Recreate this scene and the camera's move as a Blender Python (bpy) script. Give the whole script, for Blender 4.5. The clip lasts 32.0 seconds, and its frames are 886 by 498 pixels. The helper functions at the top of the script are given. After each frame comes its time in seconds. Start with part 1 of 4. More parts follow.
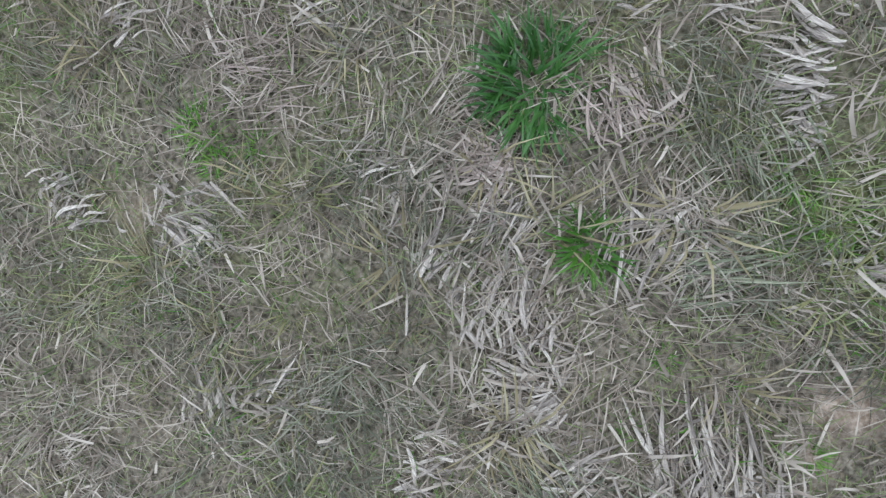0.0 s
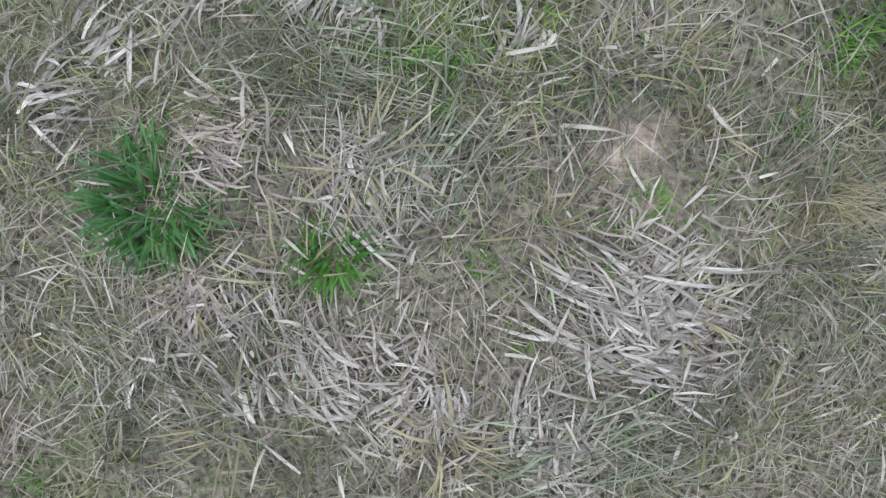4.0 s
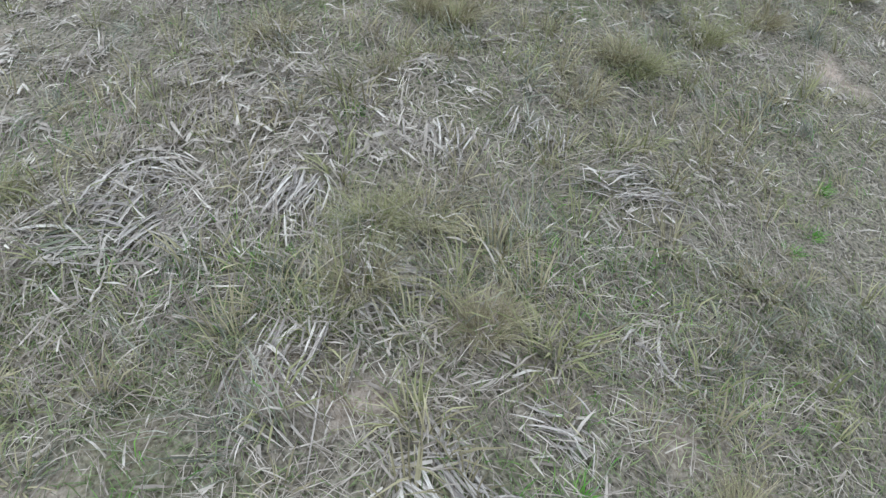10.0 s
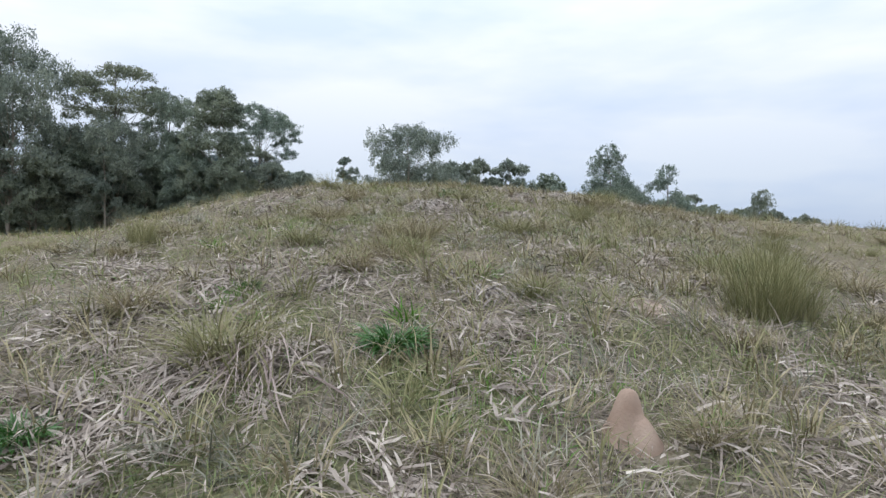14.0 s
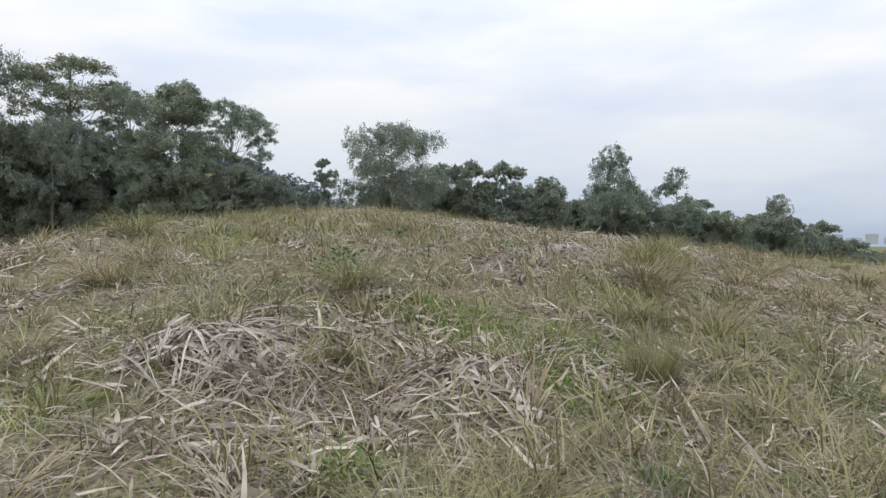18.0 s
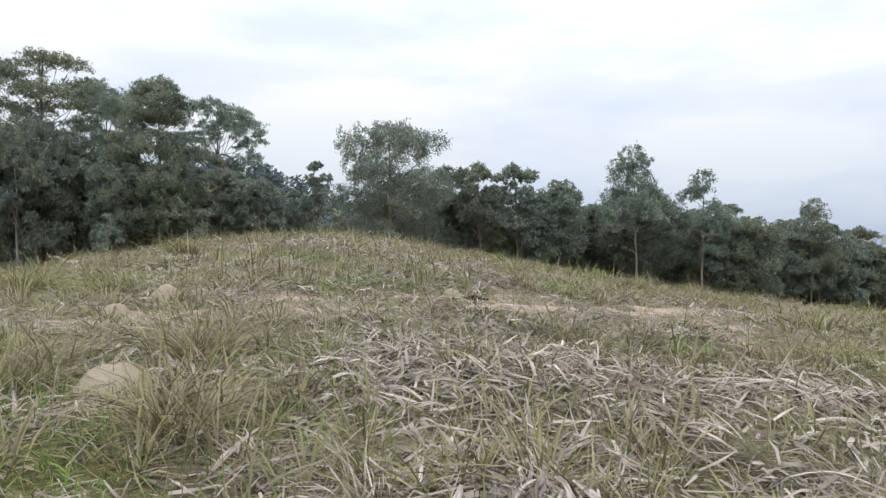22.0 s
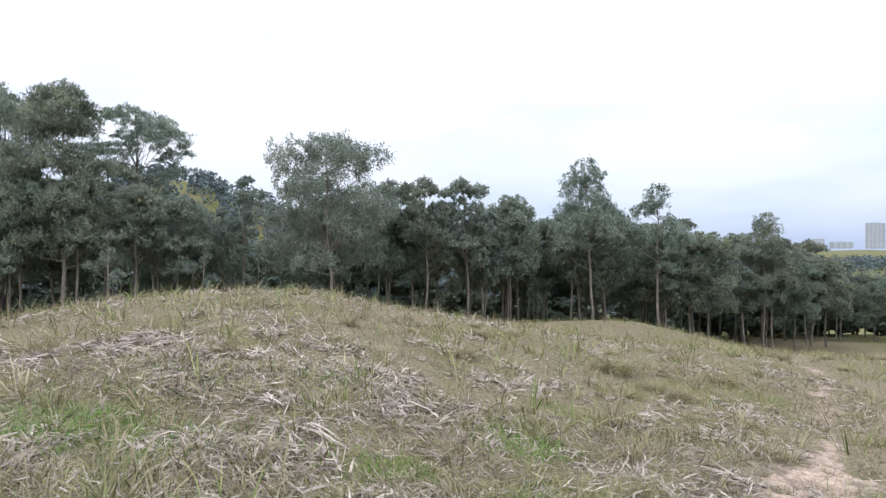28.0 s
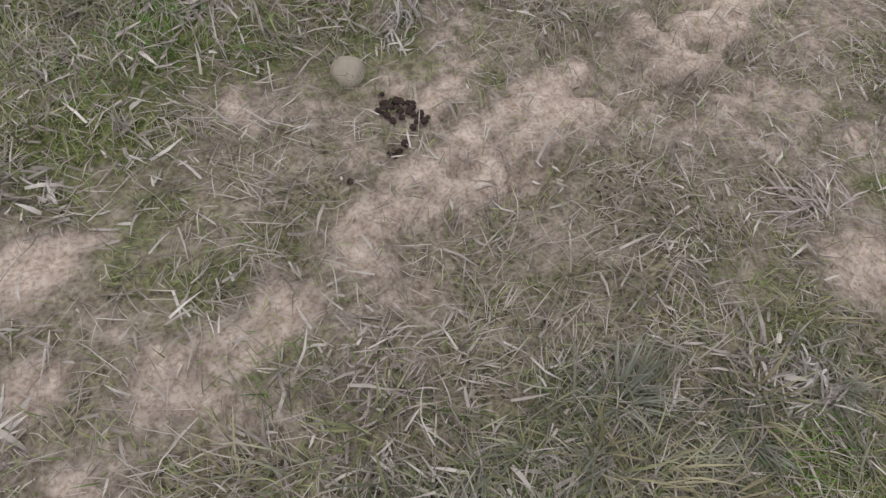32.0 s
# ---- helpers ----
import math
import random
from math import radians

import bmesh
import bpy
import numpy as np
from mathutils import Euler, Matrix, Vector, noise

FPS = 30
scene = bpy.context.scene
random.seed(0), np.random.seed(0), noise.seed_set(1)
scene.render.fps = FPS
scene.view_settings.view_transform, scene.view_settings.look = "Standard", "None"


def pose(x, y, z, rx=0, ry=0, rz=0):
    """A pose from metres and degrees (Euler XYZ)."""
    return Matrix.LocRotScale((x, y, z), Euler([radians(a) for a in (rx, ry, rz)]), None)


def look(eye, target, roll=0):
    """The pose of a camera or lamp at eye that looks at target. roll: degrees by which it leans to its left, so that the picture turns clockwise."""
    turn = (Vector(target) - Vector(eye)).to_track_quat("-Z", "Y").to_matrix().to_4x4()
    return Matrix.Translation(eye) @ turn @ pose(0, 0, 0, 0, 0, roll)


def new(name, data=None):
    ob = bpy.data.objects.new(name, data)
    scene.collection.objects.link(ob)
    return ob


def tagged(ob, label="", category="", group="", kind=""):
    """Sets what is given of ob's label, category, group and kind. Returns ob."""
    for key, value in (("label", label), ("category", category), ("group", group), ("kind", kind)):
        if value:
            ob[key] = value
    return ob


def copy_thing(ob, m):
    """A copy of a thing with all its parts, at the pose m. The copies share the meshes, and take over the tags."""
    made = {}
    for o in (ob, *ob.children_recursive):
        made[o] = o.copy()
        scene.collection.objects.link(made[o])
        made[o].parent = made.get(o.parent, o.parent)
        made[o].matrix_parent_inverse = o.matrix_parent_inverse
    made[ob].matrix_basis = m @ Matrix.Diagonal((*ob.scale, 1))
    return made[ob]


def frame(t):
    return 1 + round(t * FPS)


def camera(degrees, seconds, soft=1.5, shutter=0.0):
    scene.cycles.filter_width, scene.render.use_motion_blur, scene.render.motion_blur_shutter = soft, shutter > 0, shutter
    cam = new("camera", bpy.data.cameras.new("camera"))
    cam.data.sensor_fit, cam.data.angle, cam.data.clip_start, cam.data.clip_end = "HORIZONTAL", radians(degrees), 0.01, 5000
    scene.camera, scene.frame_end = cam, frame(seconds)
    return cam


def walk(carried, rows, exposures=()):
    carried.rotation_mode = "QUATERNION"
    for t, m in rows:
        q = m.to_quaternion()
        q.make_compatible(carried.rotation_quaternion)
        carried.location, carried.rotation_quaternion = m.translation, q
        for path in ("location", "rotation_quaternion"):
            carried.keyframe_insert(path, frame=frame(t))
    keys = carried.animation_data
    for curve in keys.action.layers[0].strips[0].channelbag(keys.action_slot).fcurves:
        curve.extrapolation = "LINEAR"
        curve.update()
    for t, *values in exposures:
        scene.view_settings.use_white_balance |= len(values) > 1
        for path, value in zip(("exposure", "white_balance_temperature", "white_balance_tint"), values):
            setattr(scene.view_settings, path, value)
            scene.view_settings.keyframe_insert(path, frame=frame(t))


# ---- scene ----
cam = camera(70.7, 32.0, 1.4)
PATH = [
    (0, 0.000, 0.000, 2.240, -90.76, 59.64, 0.04),
    (0.5, 0.098, 0.082, 2.173, -89.81, 48.49, 0.12),
    (1, 0.173, 0.167, 2.124, -89.76, 37.61, 0.15),
    (1.5, 0.250, 0.231, 2.083, -89.41, 26.41, 0.18),
    (2, 0.331, 0.296, 2.062, -88.09, 15.51, 0.16),
    (2.5, 0.424, 0.318, 2.042, -86.79, 5.81, 0.02),
    (3, 0.508, 0.339, 2.045, -86.42, 6.91, -0.24),
    (3.5, 0.589, 0.368, 2.066, -86.64, 9.08, -0.41),
    (5.5, 0.782, -0.193, 2.094, -71.75, -6.98, 1.26),
    (6, 0.831, -0.303, 2.092, -72.84, -5.70, -0.12),
    (6.5, 0.813, -0.450, 2.051, -76.26, -8.10, 0.52),
    (7, 0.831, -0.447, 2.055, -73.85, -7.68, 0.33),
    (7.5, 0.861, -0.491, 2.071, -67.24, -4.96, -0.99),
    (8, 0.848, -0.553, 2.078, -60.72, -4.35, -0.82),
    (8.5, 0.884, -0.491, 2.119, -54.07, -3.23, -1.04),
    (9, 0.973, -0.246, 2.239, -47.42, -2.40, -0.88),
    (9.5, 1.083, 0.216, 2.389, -41.80, -2.48, -0.26),
    (10, 1.235, 0.765, 2.505, -35.15, -1.41, -0.22),
    (10.5, 1.337, 1.414, 2.493, -26.59, -2.12, 0.00),
    (11, 1.470, 2.200, 2.551, -19.70, -2.32, 0.26),
    (11.5, 1.662, 3.184, 2.580, -12.71, -1.79, 0.79),
    (12, 1.849, 4.046, 2.624, -5.56, -0.63, 0.67),
    (12.5, 2.002, 4.910, 2.695, -1.54, -0.84, 0.71),
    (13, 2.151, 5.751, 2.751, -1.05, -1.04, 0.62),
    (13.5, 2.289, 6.539, 2.819, -1.04, -0.26, 0.58),
    (14, 2.431, 7.291, 2.946, -1.00, -0.22, 0.53),
    (14.5, 2.562, 7.956, 3.129, -1.08, -0.93, 0.46),
    (15, 2.666, 8.601, 3.282, -0.97, -0.79, 0.51),
    (15.5, 2.765, 9.301, 3.399, -0.87, -0.25, 0.52),
    (17.5, 3.238, 12.200, 3.775, -0.99, 0.05, 0.62),
    (18, 3.313, 13.006, 3.873, -1.01, -0.42, 0.59),
    (18.5, 3.378, 13.773, 3.975, -1.01, -0.22, 0.55),
    (19, 3.444, 14.506, 4.073, -0.96, -0.00, 0.56),
    (19.5, 3.512, 15.221, 4.180, -0.93, 0.51, 0.54),
    (20, 3.581, 15.893, 4.283, -0.91, 0.63, 0.46),
    (20.5, 3.641, 16.509, 4.370, -0.87, -0.04, 0.41),
    (21, 3.697, 17.066, 4.449, -0.87, 0.04, 0.44),
    (21.5, 3.753, 17.587, 4.525, -0.91, 0.19, 0.49),
    (22, 3.798, 18.081, 4.605, -0.93, 0.46, 0.50),
    (22.5, 3.857, 18.571, 4.682, -0.91, 0.74, 0.43),
    (23, 3.910, 19.037, 4.760, -0.90, 0.26, 0.33),
    (23.5, 3.949, 19.510, 4.832, -0.89, 0.27, 0.26),
    (24, 3.999, 19.966, 4.930, -0.89, 1.08, 0.28),
    (24.5, 4.042, 20.511, 5.013, -0.89, 0.70, 0.26),
    (25, 4.076, 20.953, 5.103, -0.82, 0.70, 0.21),
    (25.5, 4.102, 21.316, 5.203, -0.73, 1.44, 0.18),
    (27.5, 4.236, 21.826, 5.506, -0.51, 0.85, 0.08),
    (28, 4.310, 21.727, 5.646, -0.27, -4.01, 0.04),
    (28.5, 4.290, 21.902, 5.727, -5.31, -7.70, -0.97),
    (29, 4.286, 21.995, 5.821, -12.51, -6.17, -1.18),
    (29.5, 4.270, 22.035, 5.910, -19.75, -5.29, -1.04),
    (30, 4.276, 22.027, 6.007, -26.84, -4.93, -2.27),
    (30.5, 4.265, 21.994, 6.081, -33.80, -4.13, -3.15),
    (31, 4.098, 22.039, 6.201, -42.40, -6.88, -1.25),
    (31.5, 4.001, 22.073, 6.334, -51.66, -8.61, -0.49),
    (32, 3.868, 22.132, 6.357, -60.85, -11.90, 2.26),
]
EXPOSURES = [(0.0, .36, 5700, 4), (2.0, .5, 5700, 4), (6.0, .57, 5760, 2), (7.0, .47, 5780, 1), (9.0, .47, 5750, 1), (11.0, .82, 5430, 3), (12.0, .8, 5480, 5), (13.0, .6, 5800, 8), (15.0, .46, 6180, 9), (18.0, .44, 6480, 9), (21.0, .52, 6460, 9), (23.0, .6, 6380, 10), (25.0, .72, 6280, 11), (28.0, .82, 6180, 12), (30.0, .65, 6380, 12), (31.0, .37, 6400, 12), (32.0, -.02, 6250, 11)]
walk(cam, [(t, pose(x, y, z, 90 + pitch, 0, yaw) @ pose(0, 0, 0, 0, 0, roll)) for t, x, y, z, pitch, yaw, roll in PATH], EXPOSURES)

# ---- light: bright overcast sky, brightest overhead, weak wide sun ----
SKY_ZENITH = 1.5
world = bpy.data.worlds.new("world")
scene.world = world
world.use_nodes = True
wn, wl = world.node_tree.nodes, world.node_tree.links
wn.clear()
w_out = wn.new("ShaderNodeOutputWorld")
w_sky_bg, w_cloud_bg, w_mix = wn.new("ShaderNodeBackground"), wn.new("ShaderNodeBackground"), wn.new("ShaderNodeMixShader")
w_sky = wn.new("ShaderNodeTexSky")
w_sky.sky_type, w_sky.sun_disc, w_sky.sun_elevation, w_sky.sun_rotation = "NISHITA", False, radians(52), radians(200)
w_tc, w_map, w_noise, w_ramp = (wn.new("ShaderNodeTexCoord"), wn.new("ShaderNodeMapping"), wn.new("ShaderNodeTexNoise"), wn.new("ShaderNodeValToRGB"))
w_map.inputs["Scale"].default_value = (1.2, 1.2, 4.5)
w_noise.inputs["Scale"].default_value, w_noise.inputs["Detail"].default_value = 1.5, 5.0
w_ramp.color_ramp.elements[0].position, w_ramp.color_ramp.elements[1].position = 0.38, 0.60
w_ramp.color_ramp.elements[0].color = (0.72, 0.80, 0.95, 1)
w_ramp.color_ramp.elements[1].color = (1.0, 1.0, 1.0, 1)
w_sky_bg.inputs["Strength"].default_value = 0.12
w_sep, w_grad, w_mul = wn.new("ShaderNodeSeparateXYZ"), wn.new("ShaderNodeMath"), wn.new("ShaderNodeMath")
w_grad.operation, w_mul.operation = "MULTIPLY_ADD", "MAXIMUM"
w_grad.inputs[1].default_value, w_grad.inputs[2].default_value = SKY_ZENITH * .655, SKY_ZENITH * .345
w_mul.inputs[1].default_value = SKY_ZENITH * .345
w_mix.inputs["Fac"].default_value = 0.93
wl.new(w_tc.outputs["Generated"], w_map.inputs["Vector"])
wl.new(w_tc.outputs["Generated"], w_sep.inputs[0])
wl.new(w_sep.outputs["Z"], w_grad.inputs[0])
wl.new(w_grad.outputs[0], w_mul.inputs[0])
wl.new(w_mul.outputs[0], w_cloud_bg.inputs["Strength"])
wl.new(w_map.outputs["Vector"], w_noise.inputs["Vector"])
wl.new(w_noise.outputs["Fac"], w_ramp.inputs["Fac"])
w_low, w_haze, w_tone = wn.new("ShaderNodeMapRange"), wn.new("ShaderNodeMix"), wn.new("ShaderNodeMix")
w_haze.data_type, w_tone.data_type, w_tone.blend_type = "RGBA", "RGBA", "MULTIPLY"
w_low.inputs["From Max"].default_value, w_tone.inputs["Factor"].default_value = .28, 1.0
w_haze.inputs["A"].default_value, w_haze.inputs["B"].default_value = (.80, .87, 1.0, 1), (1.02, 1.0, .99, 1)
wl.new(w_sep.outputs["Z"], w_low.inputs["Value"])
wl.new(w_low.outputs[0], w_haze.inputs["Factor"])
wl.new(w_ramp.outputs["Color"], w_tone.inputs["A"])
wl.new(w_haze.outputs["Result"], w_tone.inputs["B"])
wl.new(w_tone.outputs["Result"], w_cloud_bg.inputs["Color"])
wl.new(w_sky.outputs["Color"], w_sky_bg.inputs["Color"])
wl.new(w_sky_bg.outputs[0], w_mix.inputs[1])
wl.new(w_cloud_bg.outputs[0], w_mix.inputs[2])
wl.new(w_mix.outputs[0], w_out.inputs[0])
sun = new("sun", bpy.data.lights.new("sun", "SUN"))
sun.data.energy, sun.data.angle, sun.data.color = 0.6, radians(25), (1.0, 0.96, 0.9)
sun.matrix_world = look((-10, 20, 40), (4, 12, 0))

# ---- numeric helpers ----
rng = np.random.default_rng(7)
SIZE = 1.6


def vnoise(x, y, seed):
    """Smooth value noise on a unit lattice, 0 to 1."""
    x, y = np.asarray(x, float), np.asarray(y, float)
    xi, yi = np.floor(x), np.floor(y)
    u, v = x - xi, y - yi
    u, v = u * u * (3 - 2 * u), v * v * (3 - 2 * v)

    def h(a, b):
        s = np.sin(a * 127.1 + b * 311.7 + seed * 74.7) * 43758.5453
        return s - np.floor(s)
    return (h(xi, yi) * (1 - u) + h(xi + 1, yi) * u) * (1 - v) + (h(xi, yi + 1) * (1 - u) + h(xi + 1, yi + 1) * u) * v


def fbm(x, y, size, seed, octaves=3):
    total, weight, amp = 0.0, 0.0, 1.0
    for n in range(octaves):
        k = 2.0 ** n / size
        total, weight = total + amp * vnoise(np.asarray(x) * k + 17 * n, np.asarray(y) * k - 9 * n, seed + n), weight + amp
        amp *= 0.5
    return total / weight


RIDGE_Y = (-90, -40, -10, -3, 0, .5, 1.5, 2.7, 4.3, 5.5, 6.3, 7.8, 8.8, 10.6, 11.5, 12.3, 14, 15, 16, 18, 20, 22, 25, 28, 32, 36, 42, 50, 60, 90)
RIDGE_Z = (-9, -4, -1.7, -.62, -.05, .06, .3, .52, .83, 1.13, 1.34, 1.67, 1.85, 2.14, 2.33, 2.45, 2.53, 2.55, 2.62, 2.76, 2.88, 2.9, 2.68, 2.3, 1.75, 1.15, .1, -.8, -1.6, -5)


def hill(x, y):
    """The lie of the land without its small relief."""
    x, y = np.asarray(x, float) / SIZE, np.asarray(y, float) / SIZE
    z = sum(np.interp(y + o, RIDGE_Y, RIDGE_Z) for o in (-.5, -.25, 0, .25, .5)) / 5
    a = np.interp(y, (0, 3, 6, 8, 12, 15, 19, 30, 60), (.36, .34, .12, .09, .12, .09, .19, .2, .12))
    right = np.maximum(x - np.interp(y, (0, 4, 7, 15, 18), (.7, .9, 1.5, 1.5, .8)), 0)
    z = z - a * 8 * np.tanh(right * right / (right + .6) / 8)
    b = np.interp(y, (0, 5, 8, 10, 13, 18, 25, 60), (.06, .08, .16, .2, .2, .12, .08, .02))
    left = np.maximum(-x, 0)
    z = z - b * 8 * np.tanh(left * left / (left + .6) / 8)
    z = z + 1.15 * np.exp(-((x - 12.5) / 7) ** 2 - ((y - 42) / 6) ** 2)
    z = z - 1.1 * np.clip((x - 13) / 8, 0, 1) * np.clip((y - 14) / 8, 0, 1)
    r = np.hypot(x, y - 20)
    far = np.clip((r - 70) / 120, 0, 1)
    rolling = -16 + 22 * fbm(x, y, 210, 3, 3) + 52 * np.exp(-((x + 115) / 90) ** 2 - ((y - 330) / 110) ** 2) - 7
    z = z * (1 - far) + rolling * far
    x, y = x * SIZE, y * SIZE
    flank = .45 * np.clip((-1.5 - x) / 5, 0, 1.6) * np.interp(y, (5, 10, 40, 60), (0, 1, 1, 0)) + .45 * np.clip((x - 5.5) / 5, 0, 1.6) * np.interp(y, (5, 9, 16, 22), (0, 1, 1, 0))
    return z * SIZE - flank


TRACK = ((-6.0, 19.0), (-1.0, 21.2), (1.2, 22.1), (2.9, 22.84), (3.45, 23.3), (3.98, 23.74), (4.91, 24.19), (6.0, 24.8), (7.4, 26.15), (9.1, 28.3), (13.4, 34.7), (15.5, 39), (19.4, 46))


def track_distance(x, y):
    x, y = np.asarray(x, float), np.asarray(y, float)
    best = np.full(x.shape, 1e9)
    for (ax, ay), (bx, by) in zip(TRACK, TRACK[1:]):
        dx, dy = bx - ax, by - ay
        t = np.clip(((x - ax) * dx + (y - ay) * dy) / (dx * dx + dy * dy), 0, 1)
        best = np.minimum(best, np.hypot(x - ax - t * dx, y - ay - t * dy))
    return best


BARE_SPOTS = ((4.15, 24.3, .3), (2.47, 23.6, .22), (2.57, 23.05, .22), (3.37, 24.35, .22), (5.11, 25.25, .25), (6.3, 24.8, .6), (7.2, 25.6, .6), (5.3, 24.4, .35), (1.6, 22.6, .3), (2.95, 22.9, .3), (7.6, 26.3, .6), (8.4, 27.2, .5), (6.1, 23.1, .3), (2.05, 24.1, .2), (2.6, 1.05, .2), (1.3, .72, .12), (3.3, 10.0, .14), (3.9, 9.0, .16), (.7, 8.6, .22), (1.5, 3.0, .15), (1.2, .9, .15))
START_STRAW = ((1.35, .33, .38), (.65, -.05, .22), (.35, .08, .2), (1.1, -.05, .25), (.42, .72, .2), (-.1, .75, .2), (-.15, .2, .2), (-.5, -.82, .25), (.15, -1.05, .2), (-1.3, -.3, .25), (.4, 3.75, .4), (-.5, 3.6, .6), (.55, 2.6, .2), (1.2, 2.25, .25), (.35, 1.75, .25), (2.5, 4.0, .4), (.8, 3.3, .3))
LOW_STRAW = ((.5, 4.3, .5), (-.23, 4.79, .5), (.24, 5.18, .5), (.69, 5.82, .4), (-.4, 6.26, .6), (1.29, 4.99, .3), (4.7, 8.43, .7), (-1.46, 7.46, .6), (.8, 8.5, .5), (2.1, 9.3, .5), (4.4, 9.5, .7), (-.4, 9.9, .7), (3.8, 9.8, .4), (1.45, 10.5, .5), (1.0, 11.5, .9), (3.6, 11.6, .7), (1.8, 11.9, .6))
HIGH_STRAW = ((2.3, 15.8, .5), (2.6, 16.3, .4), (3.5, 15.8, .3), (2.9, 17.2, .4), (4.0, 18.3, .5), (5.0, 18.2, .4), (4.0, 19.7, .4), (4.8, 19.4, .5), (4.3, 21.0, .9), (5.5, 21.0, .9), (3.8, 22.9, .25), (5.2, 23.2, .2), (5.5, 22.7, .4), (4.15, 22.5, .4))
CREST_STRAW = ((3.05, 26.0, .5), (3.1, 25.2, .35), (1.9, 27.9, .7), (4.26, 25.4, .4), (3.9, 28.7, .8), (3.5, 27.1, .6), (4.2, 24.9, .2), (3.3, 24.95, .25), (2.8, 28.4, .8), (1.4, 28.9, .8))
STRAW_SPOTS = START_STRAW + LOW_STRAW + HIGH_STRAW + CREST_STRAW
LUSH_SPOTS = ((2.5, 24.4, .5), (2.9, 24.8, .35), (3.4, 24.65, .2), (2.2, 25.3, .7), (5.5, 27.2, .7), (5.4, 26.0, .5), (4.3, 26.2, .35), (1.8, 26.5, .6), (2.75, 23.7, .2), (3.4, 23.0, .2), (5.5, 22.3, .3), (3.4, 16.8, .5), (3.9, 16.4, .6), (1.0, 21.4, .6), (.4, 24.6, 1.0), (.9, 15.0, .9), (1.2, 19.0, .7), (2.2, 20.0, .6), (3.0, 21.1, .4), (7.5, 22.5, 1.0), (-.6, 1.6, .3), (.75, 1.3, .25), (2.6, 10.3, .5), (5.4, 13.9, .8))

TUFTS = ((-.30, .55, .2), (.28, .44, .13), (-.84, -.58, .12), (-.68, -.42, .07), (4.05, 24.22, .3), (3.84, 24.5, .2), (2.66, 1.22, .26), (3.27, 10.05, .2), (3.9, 9.05, .15))
TRODDEN = ((4.1, 23.6, .9), (5.6, 24.1, 1.0), (2.7, 23.4, .8), (3.4, 24.1, .7), (6.8, 25.3, .9), (4.8, 23.4, .7), (6.3, 23.6, .6), (4.6, 24.7, .6))


def spots(x, y, places):
    total = np.zeros(np.shape(x))
    for px, py, pr in places:
        total = np.maximum(total, np.exp(-(((x - px) ** 2 + (y - py) ** 2) / pr ** 2) ** 1.5))
    return total


def bare(x, y):
    """How far the sandy soil lies open, 0 to 1."""
    n = .5 + 1.25 * (.4 * fbm(x, y, .5, 21) + .35 * fbm(x, y, .2, 22) + .25 * fbm(x, y, .09, 23) - .5)
    d = track_distance(x, y)
    half = np.interp(x, (-3, 0, 2, 5, 7.5, 9, 14), (.15, .25, .3, .42, .55, .2, .1))
    path = np.interp(x, (0, 2.5, 4, 5), (.7, .85, .92, 1.35)) * np.clip(1.25 - d / half, 0, 1) * np.interp(x, (8, 10, 16), (1, .62, .5))
    apron = .6 * np.clip(1.2 - d / (half * 2.6), 0, 1) * np.clip((y - 19) / 3, 0, 1)
    some = np.clip((fbm(x, y, 1.3, 33) - .66) * 5, 0, .5) * np.clip((21 - y) / 3, .25, 1)
    trod = .62 * spots(x, y, TRODDEN)
    hollow = np.clip((vnoise(x * 6.5, y * 6.5, 91) - .55) * 4, 0, 1) * np.clip(1.7 - d / .5, 0, 1) * np.clip((x - 3.6) / 1.5, 0, 1)
    return (1 - .5 * hollow) * np.clip((np.maximum(np.maximum(np.maximum(path, apron), trod), np.maximum(spots(x, y, BARE_SPOTS), some)) - .25) * 1.1 + (n - .5) * 2.3, 0, 1)


def lush(x, y):
    away = np.clip((np.hypot(x - 4, y - 20) - 75) / 40, 0, 1)
    return np.clip(spots(x, y, LUSH_SPOTS) * 1.1 + (.5 * fbm(x, y, 1.6, 55) + .5 * fbm(x, y, .5, 57) - .52) * 3.6 + away, 0, 1)


def litter(x, y):
    return np.clip(.8 * spots(x, y, STRAW_SPOTS) + (.65 * fbm(x, y, .9, 71) + .35 * fbm(x, y, .35, 73) - .5) * np.interp(y, (2, 4.5), (2.2, 4.5)), 0, 1) * (1 - .8 * bare(x, y)) * (1 - .85 * spots(x, y, TRODDEN)) * (1 - spots(x, y, TUFTS))


def height(x, y):
    x, y = np.asarray(x, float), np.asarray(y, float)
    near = np.clip((70 - np.hypot(x - 3, y - 15)) / 30, 0, 1)
    bump = .10 * (fbm(x, y, 1.1, 5, 2) - .5) + .045 * (fbm(x, y, .33, 9, 2) - .5)
    hoof = -.095 * np.clip((vnoise(x * 6.5, y * 6.5, 91) - .6) * 4, 0, 1) * np.clip(1.6 - track_distance(x, y) / .5, 0, 1) * np.clip((x - 2.5) / 2, 0, 1)
    heap = .10 * spots(x, y, STRAW_SPOTS)
    return hill(x, y) + near * (bump + hoof + heap)


def ground(x, y):
    return float(height(np.array([x]), np.array([y]))[0])


# ---- materials ----
DRY_TINT = (1.02, 1.0, .84, 1)  # the grass is drier and yellower towards the top of the hill


def material(name):
    m = bpy.data.materials.new(name)
    m.use_nodes = True
    return m, m.node_tree.nodes, m.node_tree.links, m.node_tree.nodes["Principled BSDF"]


